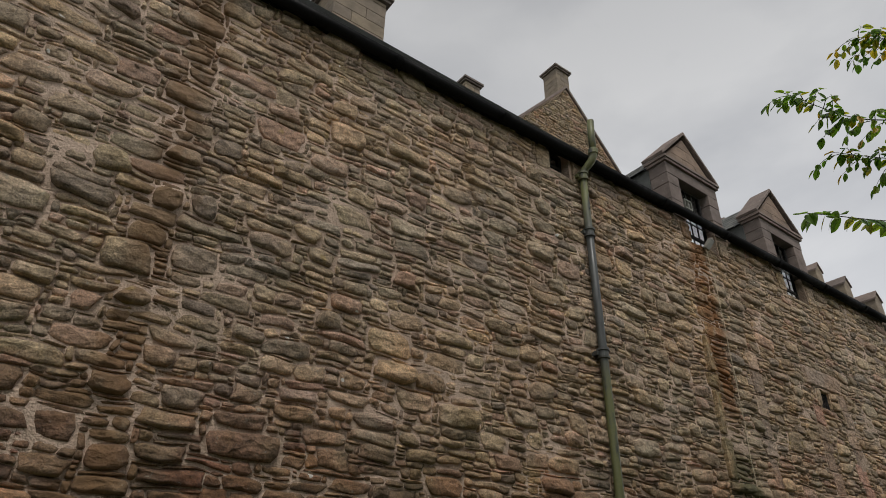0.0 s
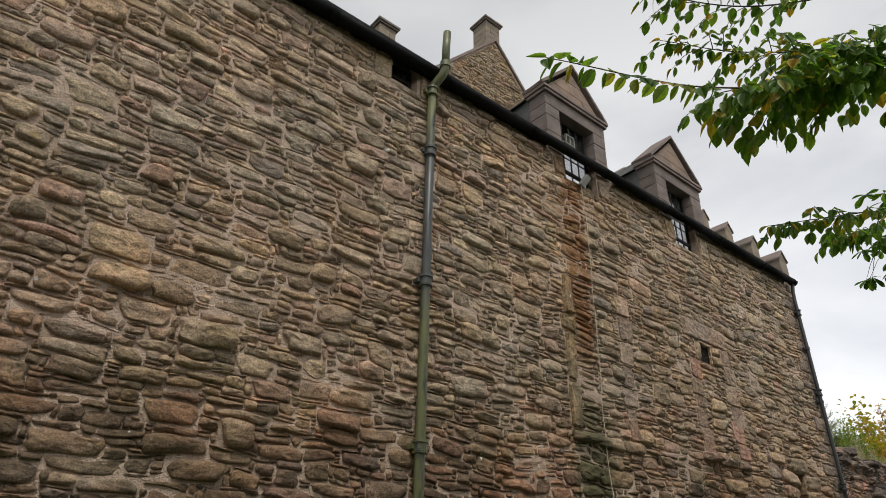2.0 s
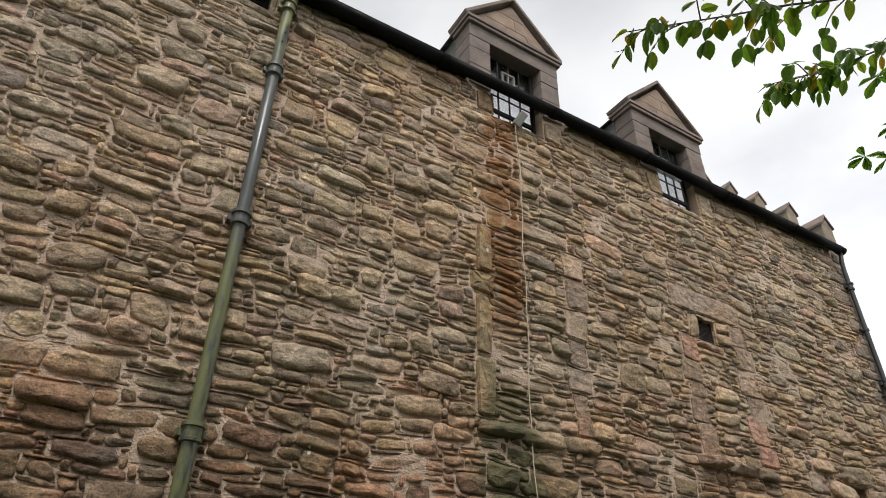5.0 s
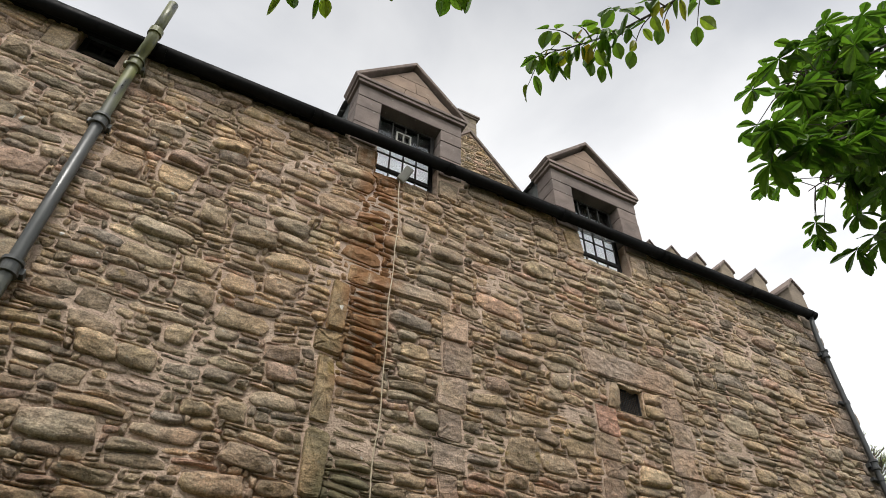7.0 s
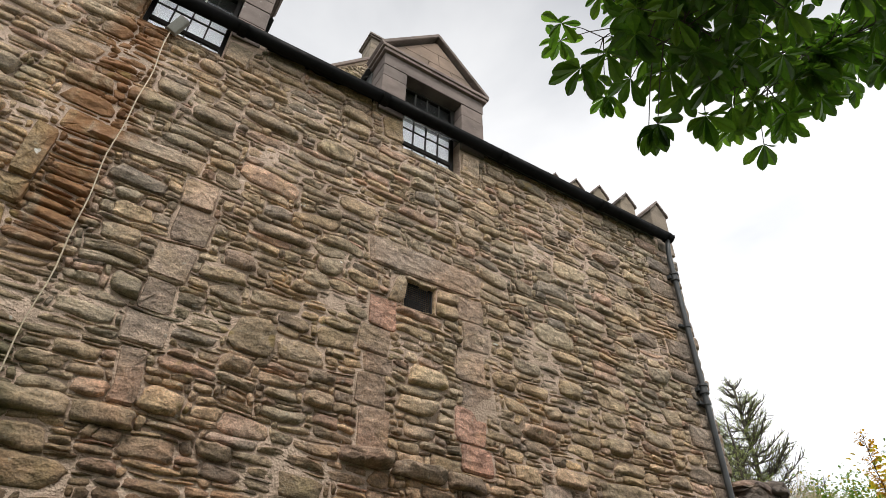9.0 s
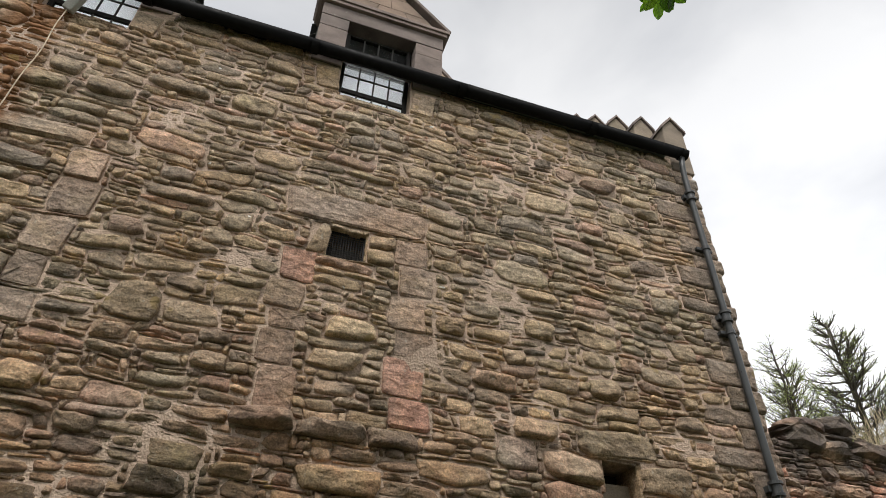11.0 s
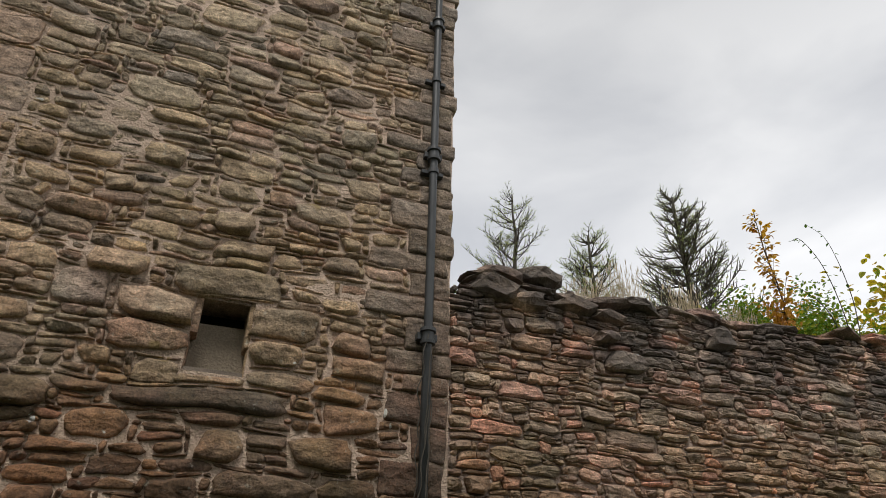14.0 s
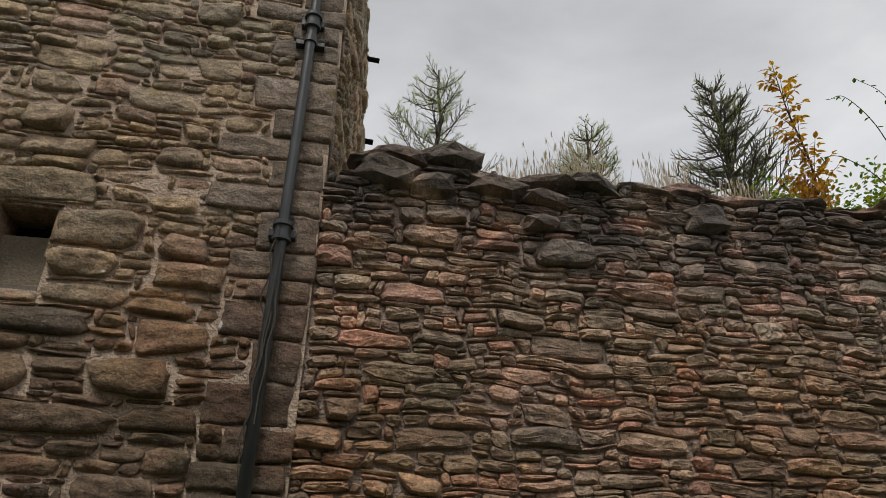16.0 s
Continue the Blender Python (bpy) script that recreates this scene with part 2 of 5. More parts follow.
def glass_material():
    m = Nodes("window_glass")
    m.bsdf.inputs["Base Color"].default_value = (0.9, 0.95, 0.95, 1)
    m.bsdf.inputs["Roughness"].default_value = 0.03
    m.bsdf.inputs["Transmission Weight"].default_value = 1.0
    m.bsdf.inputs["IOR"].default_value = 1.45
    return m.mat


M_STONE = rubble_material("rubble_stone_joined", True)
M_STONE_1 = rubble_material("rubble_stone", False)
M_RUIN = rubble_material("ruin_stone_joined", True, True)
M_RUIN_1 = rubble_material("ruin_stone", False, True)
M_MORTAR = mortar_material("lime_mortar", (0.49, 0.355, 0.265), (0.70, 0.54, 0.415))
M_MORTAR_R = mortar_material("ruin_mortar", (0.36, 0.27, 0.22), (0.52, 0.40, 0.33))
M_DRESSED = dressed_material("dressed_sandstone", (0.155, 0.125, 0.11), (0.215, 0.165, 0.14))
M_PANEL = dressed_material("pediment_sandstone", (0.22, 0.16, 0.12), (0.29, 0.205, 0.15))
M_MARGIN = dressed_material("window_margin_sandstone", (0.20, 0.16, 0.125), (0.27, 0.215, 0.15))
M_LINTEL = rubble_material("brown_lintel_stone", False, False, (0.34, 0.265, 0.21))
M_JAMB = rubble_material("ochre_jamb_stone", False, False, (0.40, 0.31, 0.19))
M_QUOIN = rubble_material("grey_quoin_stone", False, False, (0.25, 0.205, 0.165))
M_PINK = rubble_material("pink_margin_stone", False, False, (0.47, 0.30, 0.235))
M_SLATE = dressed_material("roof_slate", (0.075, 0.08, 0.08), (0.15, 0.15, 0.135), True)
M_GABLE = rubble_material("gable_stone", True)
M_GUTTER = painted_metal("black_gutter_paint", (0.009, 0.009, 0.009), 0.6)
M_PIPE = painted_metal("mossy_pipe_paint", (0.055, 0.058, 0.055), 0.35, (4.55, 7.4))
M_PIPE2 = painted_metal("dark_pipe_paint", (0.04, 0.042, 0.042), 0.34, (1.0, 12.0))
M_SASH = painted_metal("dark_sash_paint", (0.045, 0.042, 0.04), 0.5)
M_PANE_SHEET = pane_sheet_material()
M_BAR = painted_metal("grey_sash_bar_paint", (0.10, 0.095, 0.09), 0.55)
# near-black colour holds the shade of unlit rooms, shafts and recesses
M_DARK = plain_material("painted_dark_interior", (0.02, 0.02, 0.02), (0.03, 0.028, 0.026), 2.0)
M_PLASTER = plain_material("grey_infill_render", (0.20, 0.16, 0.115), (0.31, 0.255, 0.185), 7.0, 0.95, 1.0)
M_GLASS = glass_material()
M_LAMP = plain_material("grey_painted_case", (0.2, 0.2, 0.17), (0.28, 0.27, 0.23), 9.0, 0.6, 0.2)
M_CABLE = plain_material("pale_cable", (0.48, 0.385, 0.27), (0.62, 0.52, 0.37), 8.0, 0.6, 0.1)
M_GRASS = plain_material("grass_ground", (0.045, 0.07, 0.022), (0.09, 0.10, 0.04), 2.0)
M_BLOCKER = plain_material("sky_blocker_green", (0.02, 0.035, 0.012), (0.05, 0.075, 0.025), 6.0, 0.9, 1.0)
M_EARTH = plain_material("damp_earth_path", (0.07, 0.055, 0.04), (0.11, 0.09, 0.07), 14.0)
M_BARK = plain_material("bark", (0.06, 0.05, 0.04), (0.11, 0.095, 0.075), 20.0)
M_LEAF = leaf_material("green_elm_leaf", ((0.0, (0.072, 0.152, 0.026)), (0.5, (0.109, 0.196, 0.032)), (0.86, (0.145, 0.217, 0.041)), (0.93, (0.362, 0.275, 0.043)), (1.0, (0.464, 0.275, 0.043))))
M_LEAF_J = leaf_material("green_elm_leaf_joined", ((0.0, (0.072, 0.152, 0.026)), (0.6, (0.116, 0.203, 0.035)), (0.84, (0.174, 0.232, 0.043)), (0.92, (0.377, 0.290, 0.043)), (1.0, (0.493, 0.290, 0.043))), 0.45, True)
M_LEAF2 = leaf_material("dark_broad_leaf", ((0.0, (0.035, 0.08, 0.014)), (0.6, (0.055, 0.115, 0.02)), (1.0, (0.085, 0.15, 0.026))), 0.48)
M_LEAF2_J = leaf_material("dark_broad_leaf_joined", ((0.0, (0.035, 0.08, 0.014)), (0.6, (0.055, 0.115, 0.02)), (1.0, (0.085, 0.15, 0.026))), 0.48, True)
M_PINE = leaf_material("pine_needles", ((0.0, (0.15, 0.19, 0.08)), (1.0, (0.30, 0.33, 0.15))), 0.5, True)
M_BUSH = leaf_material("bright_bush_leaf", ((0.0, (0.07, 0.14, 0.02)), (0.55, (0.13, 0.2, 0.03)), (0.8, (0.2, 0.22, 0.04)), (1.0, (0.34, 0.25, 0.03))), 0.4, True)
M_YELLOW = leaf_material("yellow_bush_leaf", ((0.0, (0.16, 0.2, 0.03)), (0.4, (0.36, 0.27, 0.03)), (0.8, (0.45, 0.27, 0.03)), (1.0, (0.2, 0.2, 0.04))), 0.4, True)
M_AUTUMN = leaf_material("orange_autumn_leaf", ((0.0, (0.42, 0.2, 0.03)), (0.6, (0.5, 0.26, 0.05)), (1.0, (0.3, 0.15, 0.05))), 0.4, True)
M_DRY = plain_material("dry_grass", (0.34, 0.27, 0.16), (0.46, 0.38, 0.24), 20.0)


# ---- building helpers ----
def mesh_of(name, bm, material, smooth=False):
    data = bpy.data.meshes.new(name)
    bmesh.ops.recalc_face_normals(bm, faces=bm.faces)
    bm.to_mesh(data)
    bm.free()
    data.materials.append(material)
    if smooth:
        data.polygons.foreach_set("use_smooth", [True] * len(data.polygons))
    return data


def raw_mesh(name, verts, faces, material, smooth=False):
    data = bpy.data.meshes.new(name)
    data.from_pydata(verts, [], faces)
    data.materials.append(material)
    if smooth:
        data.polygons.foreach_set("use_smooth", [True] * len(data.polygons))
    data.update()
    return data


def part(name, bm, material, parent=None, label="", smooth=False):
    ob = new(name, mesh_of(name, bm, material, smooth))
    ob.parent = parent
    return tagged(ob, label)


def box(bm, x0, x1, y0, y1, z0, z1, bevel=0.0, wear=0.0):
    vs = [bm.verts.new((x, y, z)) for x in (x0, x1) for y in (y0, y1) for z in (z0, z1)]
    fs = [bm.faces.new([vs[i] for i in f]) for f in ((0, 1, 3, 2), (4, 6, 7, 5), (0, 4, 5, 1), (2, 3, 7, 6), (0, 2, 6, 4), (1, 5, 7, 3))]
    if wear:
        for v in vs:
            v.co += Vector([random.uniform(-wear, wear) for _ in range(3)])
    if bevel:
        es = list({e for f in fs for e in f.edges})
        bmesh.ops.bevel(bm, geom=es, offset=bevel, segments=2, affect="EDGES", profile=0.6)
    return bm


def one_box(*a, **k):
    return box(bmesh.new(), *a, **k)


def prism(bm, outline, y0, y1):
    """An (x, z) outline pushed from y0 to y1."""
    a = [bm.verts.new((x, y0, z)) for x, z in outline]
    b = [bm.verts.new((x, y1, z)) for x, z in outline]
    bm.faces.new(a), bm.faces.new(b[::-1])
    for i in range(len(a)):
        j = (i + 1) % len(a)
        bm.faces.new((a[i], b[i], b[j], a[j]))
    return bm


def tube(bm, points, radius, n=12, closed=True):
    """A round bar along points; radius is one number or one for each point."""
    pts = [Vector(p) for p in points]
    rs = [radius] * len(pts) if isinstance(radius, (int, float)) else list(radius)
    rings, side = [], None
    for i, p in enumerate(pts):
        d = (pts[min(i + 1, len(pts) - 1)] - pts[max(i - 1, 0)]).normalized()
        if side is None:
            side = d.orthogonal().normalized()
        side = (side - d * side.dot(d)).normalized()
        up = d.cross(side)
        rings.append([bm.verts.new(p + (side * math.cos(a) + up * math.sin(a)) * rs[i]) for a in (2 * math.pi * k / n for k in range(n))])
    for a, b in zip(rings, rings[1:]):
        for k in range(n):
            bm.faces.new((a[k], a[(k + 1) % n], b[(k + 1) % n], b[k]))
    if closed:
        bm.faces.new(rings[0][::-1]), bm.faces.new(rings[-1])
    return bm


def thing(name, label, category, group="", at=(0, 0, 0)):
    ob = new(name)
    ob.location = at
    return tagged(ob, label, category, group)


def structure(name, bm, material, label="", smooth=False):
    return tagged(part(name, bm, material, None, label, smooth), kind="structure")


# ---- ground ----
WALL = 5.34          # face of the mortar of the long wall
EAST = 17.18         # corner of the house
HEAD = 7.92          # foot of the dormers
CREST = 8.06         # wall head under the slates

bm = bmesh.new()
N = 60
for i in range(N + 1):
    for j in range(N + 1):
        x, y = (-1 + 2 * i / N), (-1 + 2 * j / N)
        x, y = 9 + 900 * x ** 3 + 30 * x, -2 + 900 * y ** 3 + 30 * y
        bm.verts.new((x, y, 0.05 * noise.noise((x * 0.3, y * 0.3, 0)) - 0.03))
bm.verts.ensure_lookup_table()
for i in range(N):
    for j in range(N):
        k = i * (N + 1) + j
        bm.faces.new([bm.verts[k], bm.verts[k + N + 1], bm.verts[k + N + 2], bm.verts[k + 1]])
structure("ground", bm, M_GRASS, "rough green lawn at the foot of the old wall", True)
structure("path", one_box(-12, 40, -1.3, 1.9, -0.05, 0.06, 0.02), M_EARTH, "trodden damp earth path along the stone wall")
# unseen green screen, added to keep low sky light off the wall's foot
bm = bmesh.new()
cols = []
for k in range(141):
    x = -30 + 0.6 * k
    top = 6.3 + 1.1 * noise.noise((x * 0.35, 0, 0)) + 0.4 * noise.noise((x * 1.3, 4, 0))
    col = []
    for j, (y, f) in enumerate(((-5.2, 0.0), (-5.1, 0.3), (-5.15, 0.6), (-5.4, 0.85), (-6.2, 1.0), (-7.2, 0.9), (-7.6, 0.5), (-7.6, 0.0))):
        d = 0.3 * noise.noise((x * 0.8, j * 1.7, 2.0))
        col.append(bm.verts.new((x + d, y + d, top * f - 0.05)))
    cols.append(col)
for a, b in zip(cols, cols[1:]):
    for k in range(7):
        bm.faces.new((a[k], b[k], b[k + 1], a[k + 1]))
structure("hedge", bm, M_BLOCKER, "unseen dark green screen added behind the path to block low sky", True)
structure("bank", one_box(EAST + 0.4, 60, 6.2, 40, -0.2, 3.9, 0.2), M_GRASS, "raised grassy bank behind the ruined wall")


# ---- rubble walls ----
def pack(x0, x1, z0, z1, blocked, seed, big=0.38, top=None):
    """Rectangles of random rubble: large stones first, then middling ones, then slivers in what is left. Returns (x0, x1, z0, z1)."""
    rng = random.Random(seed)
    cx, cz = 0.055, 0.034
    nx, nz = int((x1 - x0) / cx), int((z1 - z0) / cz)
    used = np.zeros((nx, nz), bool)
    for a, b, c, d in blocked:
        used[max(0, int((a - x0) / cx + 0.5)):max(0, int((b - x0) / cx + 0.5)), max(0, int((c - z0) / cz + 0.5)):max(0, int((d - z0) / cz + 0.5))] = True
    if top:
        for i in range(nx):
            used[i, max(0, int((top(x0 + (i + 0.5) * cx) - z0) / cz)):] = True
    out = []

    def lay(i, j, w, h):
        used[i:i + w, j:j + h] = True
        out.append((x0 + i * cx, x0 + (i + w) * cx, z0 + j * cz, z0 + (j + h) * cz))

    area = nx * nz
    for share, ws, hs in ((big * 0.45, (7, 12), (5, 8)), (big, (5, 9), (4, 6)), (big + 0.24, (4, 9), (3, 4)), (big + 0.46, (3, 7), (2, 3)), (0.95, (2, 6), (2, 2))):
        tries = 0
        while used.sum() < share * area and tries < area * 0.5:
            tries += 1
            w, h = rng.randint(*ws), rng.randint(*hs)
            i, j = rng.randint(0, max(0, nx - w)), rng.randint(0, max(0, nz - h))
            if not used[i:i + w, j:j + h].any():
                lay(i, j, w, h)
    for j in range(nz):
        i = 0
        while i < nx:
            if used[i, j]:
                i += 1
                continue
            w, most = 1, rng.randint(3, 7)
            while i + w < nx and w < most and not used[i + w, j]:
                w += 1
            h = 1
            while j + h < nz and h < 3 and not used[i:i + w, j + h].any() and rng.random() < 0.85:
                h += 1
            lay(i, j, w, h)
            i += w
    return out


def warp(x, z):
    """Lets the joints of a whole wall wander."""
    a = noise.noise((x * 0.9, z * 1.7, 3.1))
    b = noise.noise((x * 1.1 + 40, z * 2.1, 7.7))
    c = noise.noise((x * 3.4, z * 5.0, 1.3))
    d = noise.noise((x * 3.6 + 9, z * 4.6, 5.0))
    return x + 0.05 * a + 0.03 * c, z + 0.05 * b + 0.026 * d


def joints(rects, fixed, seed):
    """For each rectangle the slanting joints that part it from its neighbours, as half-planes (nx, nz, d). A joint serves both stones; beside fixed stones it is straight."""
    bins = collections.defaultdict(list)
    every = list(rects) + list(fixed)
    for k, r in enumerate(every):
        for i in range(int(r[0] // 0.4), int(r[1] // 0.4) + 1):
            for j in range(int(r[2] // 0.4), int(r[3] // 0.4) + 1):
                bins[i, j].append(k)
    out = []
    reach = 0.055
    for k, (x0, x1, z0, z1) in enumerate(rects):
        near = set()
        for i in range(int((x0 - reach) // 0.4), int((x1 + reach) // 0.4) + 1):
            for j in range(int((z0 - reach) // 0.4), int((z1 + reach) // 0.4) + 1):
                near.update(bins[i, j])
        planes = [(-1, 0, reach * 0.7 - x0), (1, 0, x1 + reach * 0.7), (0, -1, reach * 0.6 - z0), (0, 1, z1 + reach * 0.6)]
        for q in sorted(near):
            if q == k:
                continue
            a0, a1, c0, c1 = every[q]
            gx, gz = max(a0 - x1, x0 - a1), max(c0 - z1, z0 - c1)
            if gx > reach or gz > reach or (gx > -0.02 and gz > -0.02):
                continue
            pair = random.Random(min(k, q) * 70001 + max(k, q) * 13 + seed)
            free = q < len(rects)
            if gz >= gx:
                s = 1 if c0 + c1 > z0 + z1 else -1
                lo, hi = max(x0, a0), min(x1, a1)
                px, pz = (lo + hi) / 2, ((z1 + c0) / 2 if s > 0 else (z0 + c1) / 2)
                most = 0.5 * min(z1 - z0, c1 - c0) / max(x1 - x0, a1 - a0)
                m = max(-most, min(most, pair.gauss(0, 0.11))) if free else 0.0
                nx, nz = -m * s, s
            else:
                s = 1 if a0 + a1 > x0 + x1 else -1
                lo, hi = max(z0, c0), min(z1, c1)
                px, pz = ((x1 + a0) / 2 if s > 0 else (x0 + a1) / 2), (lo + hi) / 2
                most = 0.5 * min(x1 - x0, a1 - a0) / max(z1 - z0, c1 - c0)
                m = max(-most, min(most, pair.gauss(0, 0.4))) if free else 0.0
                nx, nz = s, -m * s
            l = math.hypot(nx, nz)
            planes.append((nx / l, nz / l, (nx * px + nz * pz) / l))
        out.append(planes)
    return out


def stone_shape(rect, rng, face, proud=1.0, facing="front", square=0.0, planes=None):
    """Vertices and faces of one rough stone inside its joints; its lower edge overhangs. square: how far it stands out if dressed."""
    x0, x1, z0, z1 = rect
    w, h = x1 - x0, z1 - z0
    cx, cz = (x0 + x1) / 2, (z0 + z1) / 2
    n = 16 if w * h > 0.03 else 14 if w * h > 0.012 else 11
    turn = rng.uniform(-0.5, 0.5)
    size = min(h, 0.22)
    gap = rng.uniform(-0.004, 0.0065)
    a, b = max(w / 2 - 0.005, 0.01), max(h / 2 - 0.005, 0.008)
    out = square or (0.012 + 0.22 * size * rng.uniform(0.15, 1.35)) * proud
    tip_x, tip_z = rng.uniform(-0.35, 0.35) * out, rng.uniform(-0.4, 0.3) * out
    rim, ring, inner, back = [], [], [], []
    for k in range(n):
        t = 2 * math.pi * (k + turn + rng.uniform(-0.35, 0.35)) / n
        c, s = math.cos(t), math.sin(t)
        if planes:
            dx, dz = c * a, s * b
            far = min((d - gap - nx * cx - nz * cz) / (nx * dx + nz * dz) for nx, nz, d in planes if nx * dx + nz * dz > 1e-6)
            far = max(0.5, min(far, 1.55)) * rng.uniform(0.91, 1.04)
            u, v = c * far, s * far
        else:
            u, v = math.copysign(abs(c) ** 0.2, c) * rng.uniform(0.97, 1.0), math.copysign(abs(s) ** 0.2, s) * rng.uniform(0.97, 1.02)

        def place(f, g):
            return warp(cx + u * f * a, cz + v * g * b)

        px, pz = place(1, 1)
        low = max(0.0, min(1.0, 0.5 - 0.5 * v))
        rim.append((px, out * (0.12 + 0.6 * low * rng.uniform(0.5, 1.1)), pz))
        back.append((px, -0.06, pz))
        inset = min(0.38, 0.016 / max(b, 0.012))
        px, pz = place(1 - inset * 0.55, 1 - inset * rng.uniform(0.7, 1.4))
        deep = out + tip_x * u + tip_z * v + rng.uniform(-1, 1) * min(0.18 * out, 0.006)
        ring.append((px, deep * (1.0 if square else 0.94), pz))
        px, pz = place(0.5 * rng.uniform(0.8, 1.2), 0.48 * rng.uniform(0.7, 1.3))
        inner.append((px, deep * 0.6 + out * 0.46 + rng.uniform(-1, 1) * min(0.2 * out, 0.008), pz))
    mx, mz = warp(cx + rng.uniform(-0.2, 0.2) * a, cz + rng.uniform(-0.25, 0.25) * b)
    pts = back + rim + ring + inner + [(mx, out * rng.uniform(0.95, 1.15), mz)]
    faces = []
    for k in range(n):
        j = (k + 1) % n
        faces += [(q * n + k, q * n + j, q * n + n + j, q * n + n + k) for q in range(3)] + [(3 * n + k, 3 * n + j, 4 * n)]
    if facing == "front":
        return [(x, face - y, z) for x, y, z in pts], faces
    return [(face(x) + y, x, z) for x, y, z in pts], [f[::-1] for f in faces]


def rubble(wall, rects, face, near, m_joined, m_single, seed, proud=1.0, facing="front", most=300, fixed=(), smooth=True):
    """The stones of a wall: those inside the stretch near = (x0, x1, z0, z1) as single stones, the rest as one mesh."""
    rng = random.Random(seed)
    verts, faces, single = [], [], 0
    for r, planes in zip(rects, joints(rects, fixed, seed)):
        v, f = stone_shape(r, rng, face, proud, facing, 0.0, planes)
        cx, cz = (r[0] + r[1]) / 2, (r[2] + r[3]) / 2
        if near and single < most and near[0] < cx < near[1] and near[2] < cz < near[3]:
            ob = new("stone", raw_mesh("stone", v, f, m_single, smooth))
            ob.parent = wall
            single += 1
        else:
            k = len(verts)
            verts += v
            faces += [tuple(i + k for i in g) for g in f]
    ob = new("rubble_rest", raw_mesh("rubble_rest", verts, faces, m_joined, smooth))
    ob.parent = wall
    tagged(ob, kind="stuff")
    return ob


def wall_with_openings(name, x0, x1, z0, z1, y0, y1, openings, material, label, step=0.09):
    """A thick wall with openings cut right through it; its face is slightly uneven."""
    def cuts(lo, hi, edges):
        c = sorted({lo, hi, *[e for e in edges if lo < e < hi]})
        res = []
        for a, b in zip(c, c[1:]):
            k = max(1, round((b - a) / step))
            res += [a + (b - a) * i / k for i in range(k)]
        return res + [hi]

    xs = cuts(x0, x1, [e for o in openings for e in o[:2]])
    zs = cuts(z0, z1, [e for o in openings for e in o[2:]])
    solid = np.ones((len(xs) - 1, len(zs) - 1), bool)
    for i in range(len(xs) - 1):
        for j in range(len(zs) - 1):
            mx, mz = (xs[i] + xs[i + 1]) / 2, (zs[j] + zs[j + 1]) / 2
            solid[i, j] = not any(o[0] < mx < o[1] and o[2] < mz < o[3] for o in openings)
    verts, faces, index = [], [], {}

    def vert(i, j, back):
        key = (i, j, back)
        if key not in index:
            index[key] = len(verts)
            y = y1 if back else y0 - 0.001 + 0.026 * noise.noise((xs[i] * 1.9, zs[j] * 3.3, 0.5))
            verts.append((xs[i], y, zs[j]))
        return index[key]

    for i in range(len(xs) - 1):
        for j in range(len(zs) - 1):
            if not solid[i, j]:
                continue
            faces.append((vert(i, j, 0), vert(i + 1, j, 0), vert(i + 1, j + 1, 0), vert(i, j + 1, 0)))
            faces.append((vert(i, j, 1), vert(i, j + 1, 1), vert(i + 1, j + 1, 1), vert(i + 1, j, 1)))
            for di, dj, p, q in ((-1, 0, (i, j), (i, j + 1)), (1, 0, (i + 1, j + 1), (i + 1, j)), (0, -1, (i + 1, j), (i, j)), (0, 1, (i, j + 1), (i + 1, j + 1))):
                a, b = i + di, j + dj
                if not (0 <= a < len(xs) - 1 and 0 <= b < len(zs) - 1 and solid[a, b]):
                    faces.append((vert(*p, 0), vert(*q, 0), vert(*q, 1), vert(*p, 1)))
    ob = new(name, raw_mesh(name, verts, faces, material, False))
    return tagged(ob, label, kind="structure")


HOLE = (5.80, 6.24, 7.50, CREST)
WIN_A = (9.24, 10.10, 7.50, CREST)
WIN_B = (12.35, 13.20, 7.42, CREST)
VENT = (12.52, 12.89, 5.17, 5.52)
NICHE = (15.14, 15.57, 3.08, 3.68)
OPENINGS = [HOLE, WIN_A, WIN_B, VENT, NICHE]
wall_main = wall_with_openings("wall_north", -6.0, EAST, -0.1, CREST, WALL, 6.10, OPENINGS, M_MORTAR,
                               "long wall of brown random rubble with pinkish lime mortar")

# dressed stones set in the wall: x0, x1, z0, z1
LINTELS = [(12.06, 13.49, 5.57, 5.92), (9.30, 10.32, 5.73, 5.96), (14.98, 15.72, 3.69, 3.93)]
SILLS = [(8.96, 10.46, 3.30, 3.43), (12.0, 13.5, 3.47, 3.58), (15.10, 15.58, 2.99, 3.08), (14.72, 15.9, 2.80, 2.96)]
JAMBS = [(8.95, 9.15, 3.46, 4.08), (8.94, 9.13, 4.12, 4.76), (8.88, 9.17, 4.80, 5.02), (8.95, 9.15, 5.06, 5.68), (9.10, 9.46, 5.72, 5.98),
         (10.20, 10.42, 3.46, 3.96), (10.14, 10.50, 3.98, 4.26), (10.20, 10.46, 4.28, 4.56), (10.16, 10.52, 4.58, 4.98), (10.22, 10.56, 5.00, 5.36), (10.2, 10.5, 5.38, 5.72)]
NICHE_STONES = [(14.62, 15.17, 3.42, 3.68), (14.58, 15.16, 3.18, 3.41), (14.80, 15.15, 2.98, 3.17), (15.54, 16.06, 3.40, 3.66), (15.55, 15.95, 3.18, 3.38), (15.56, 16.1, 2.98, 3.16)]
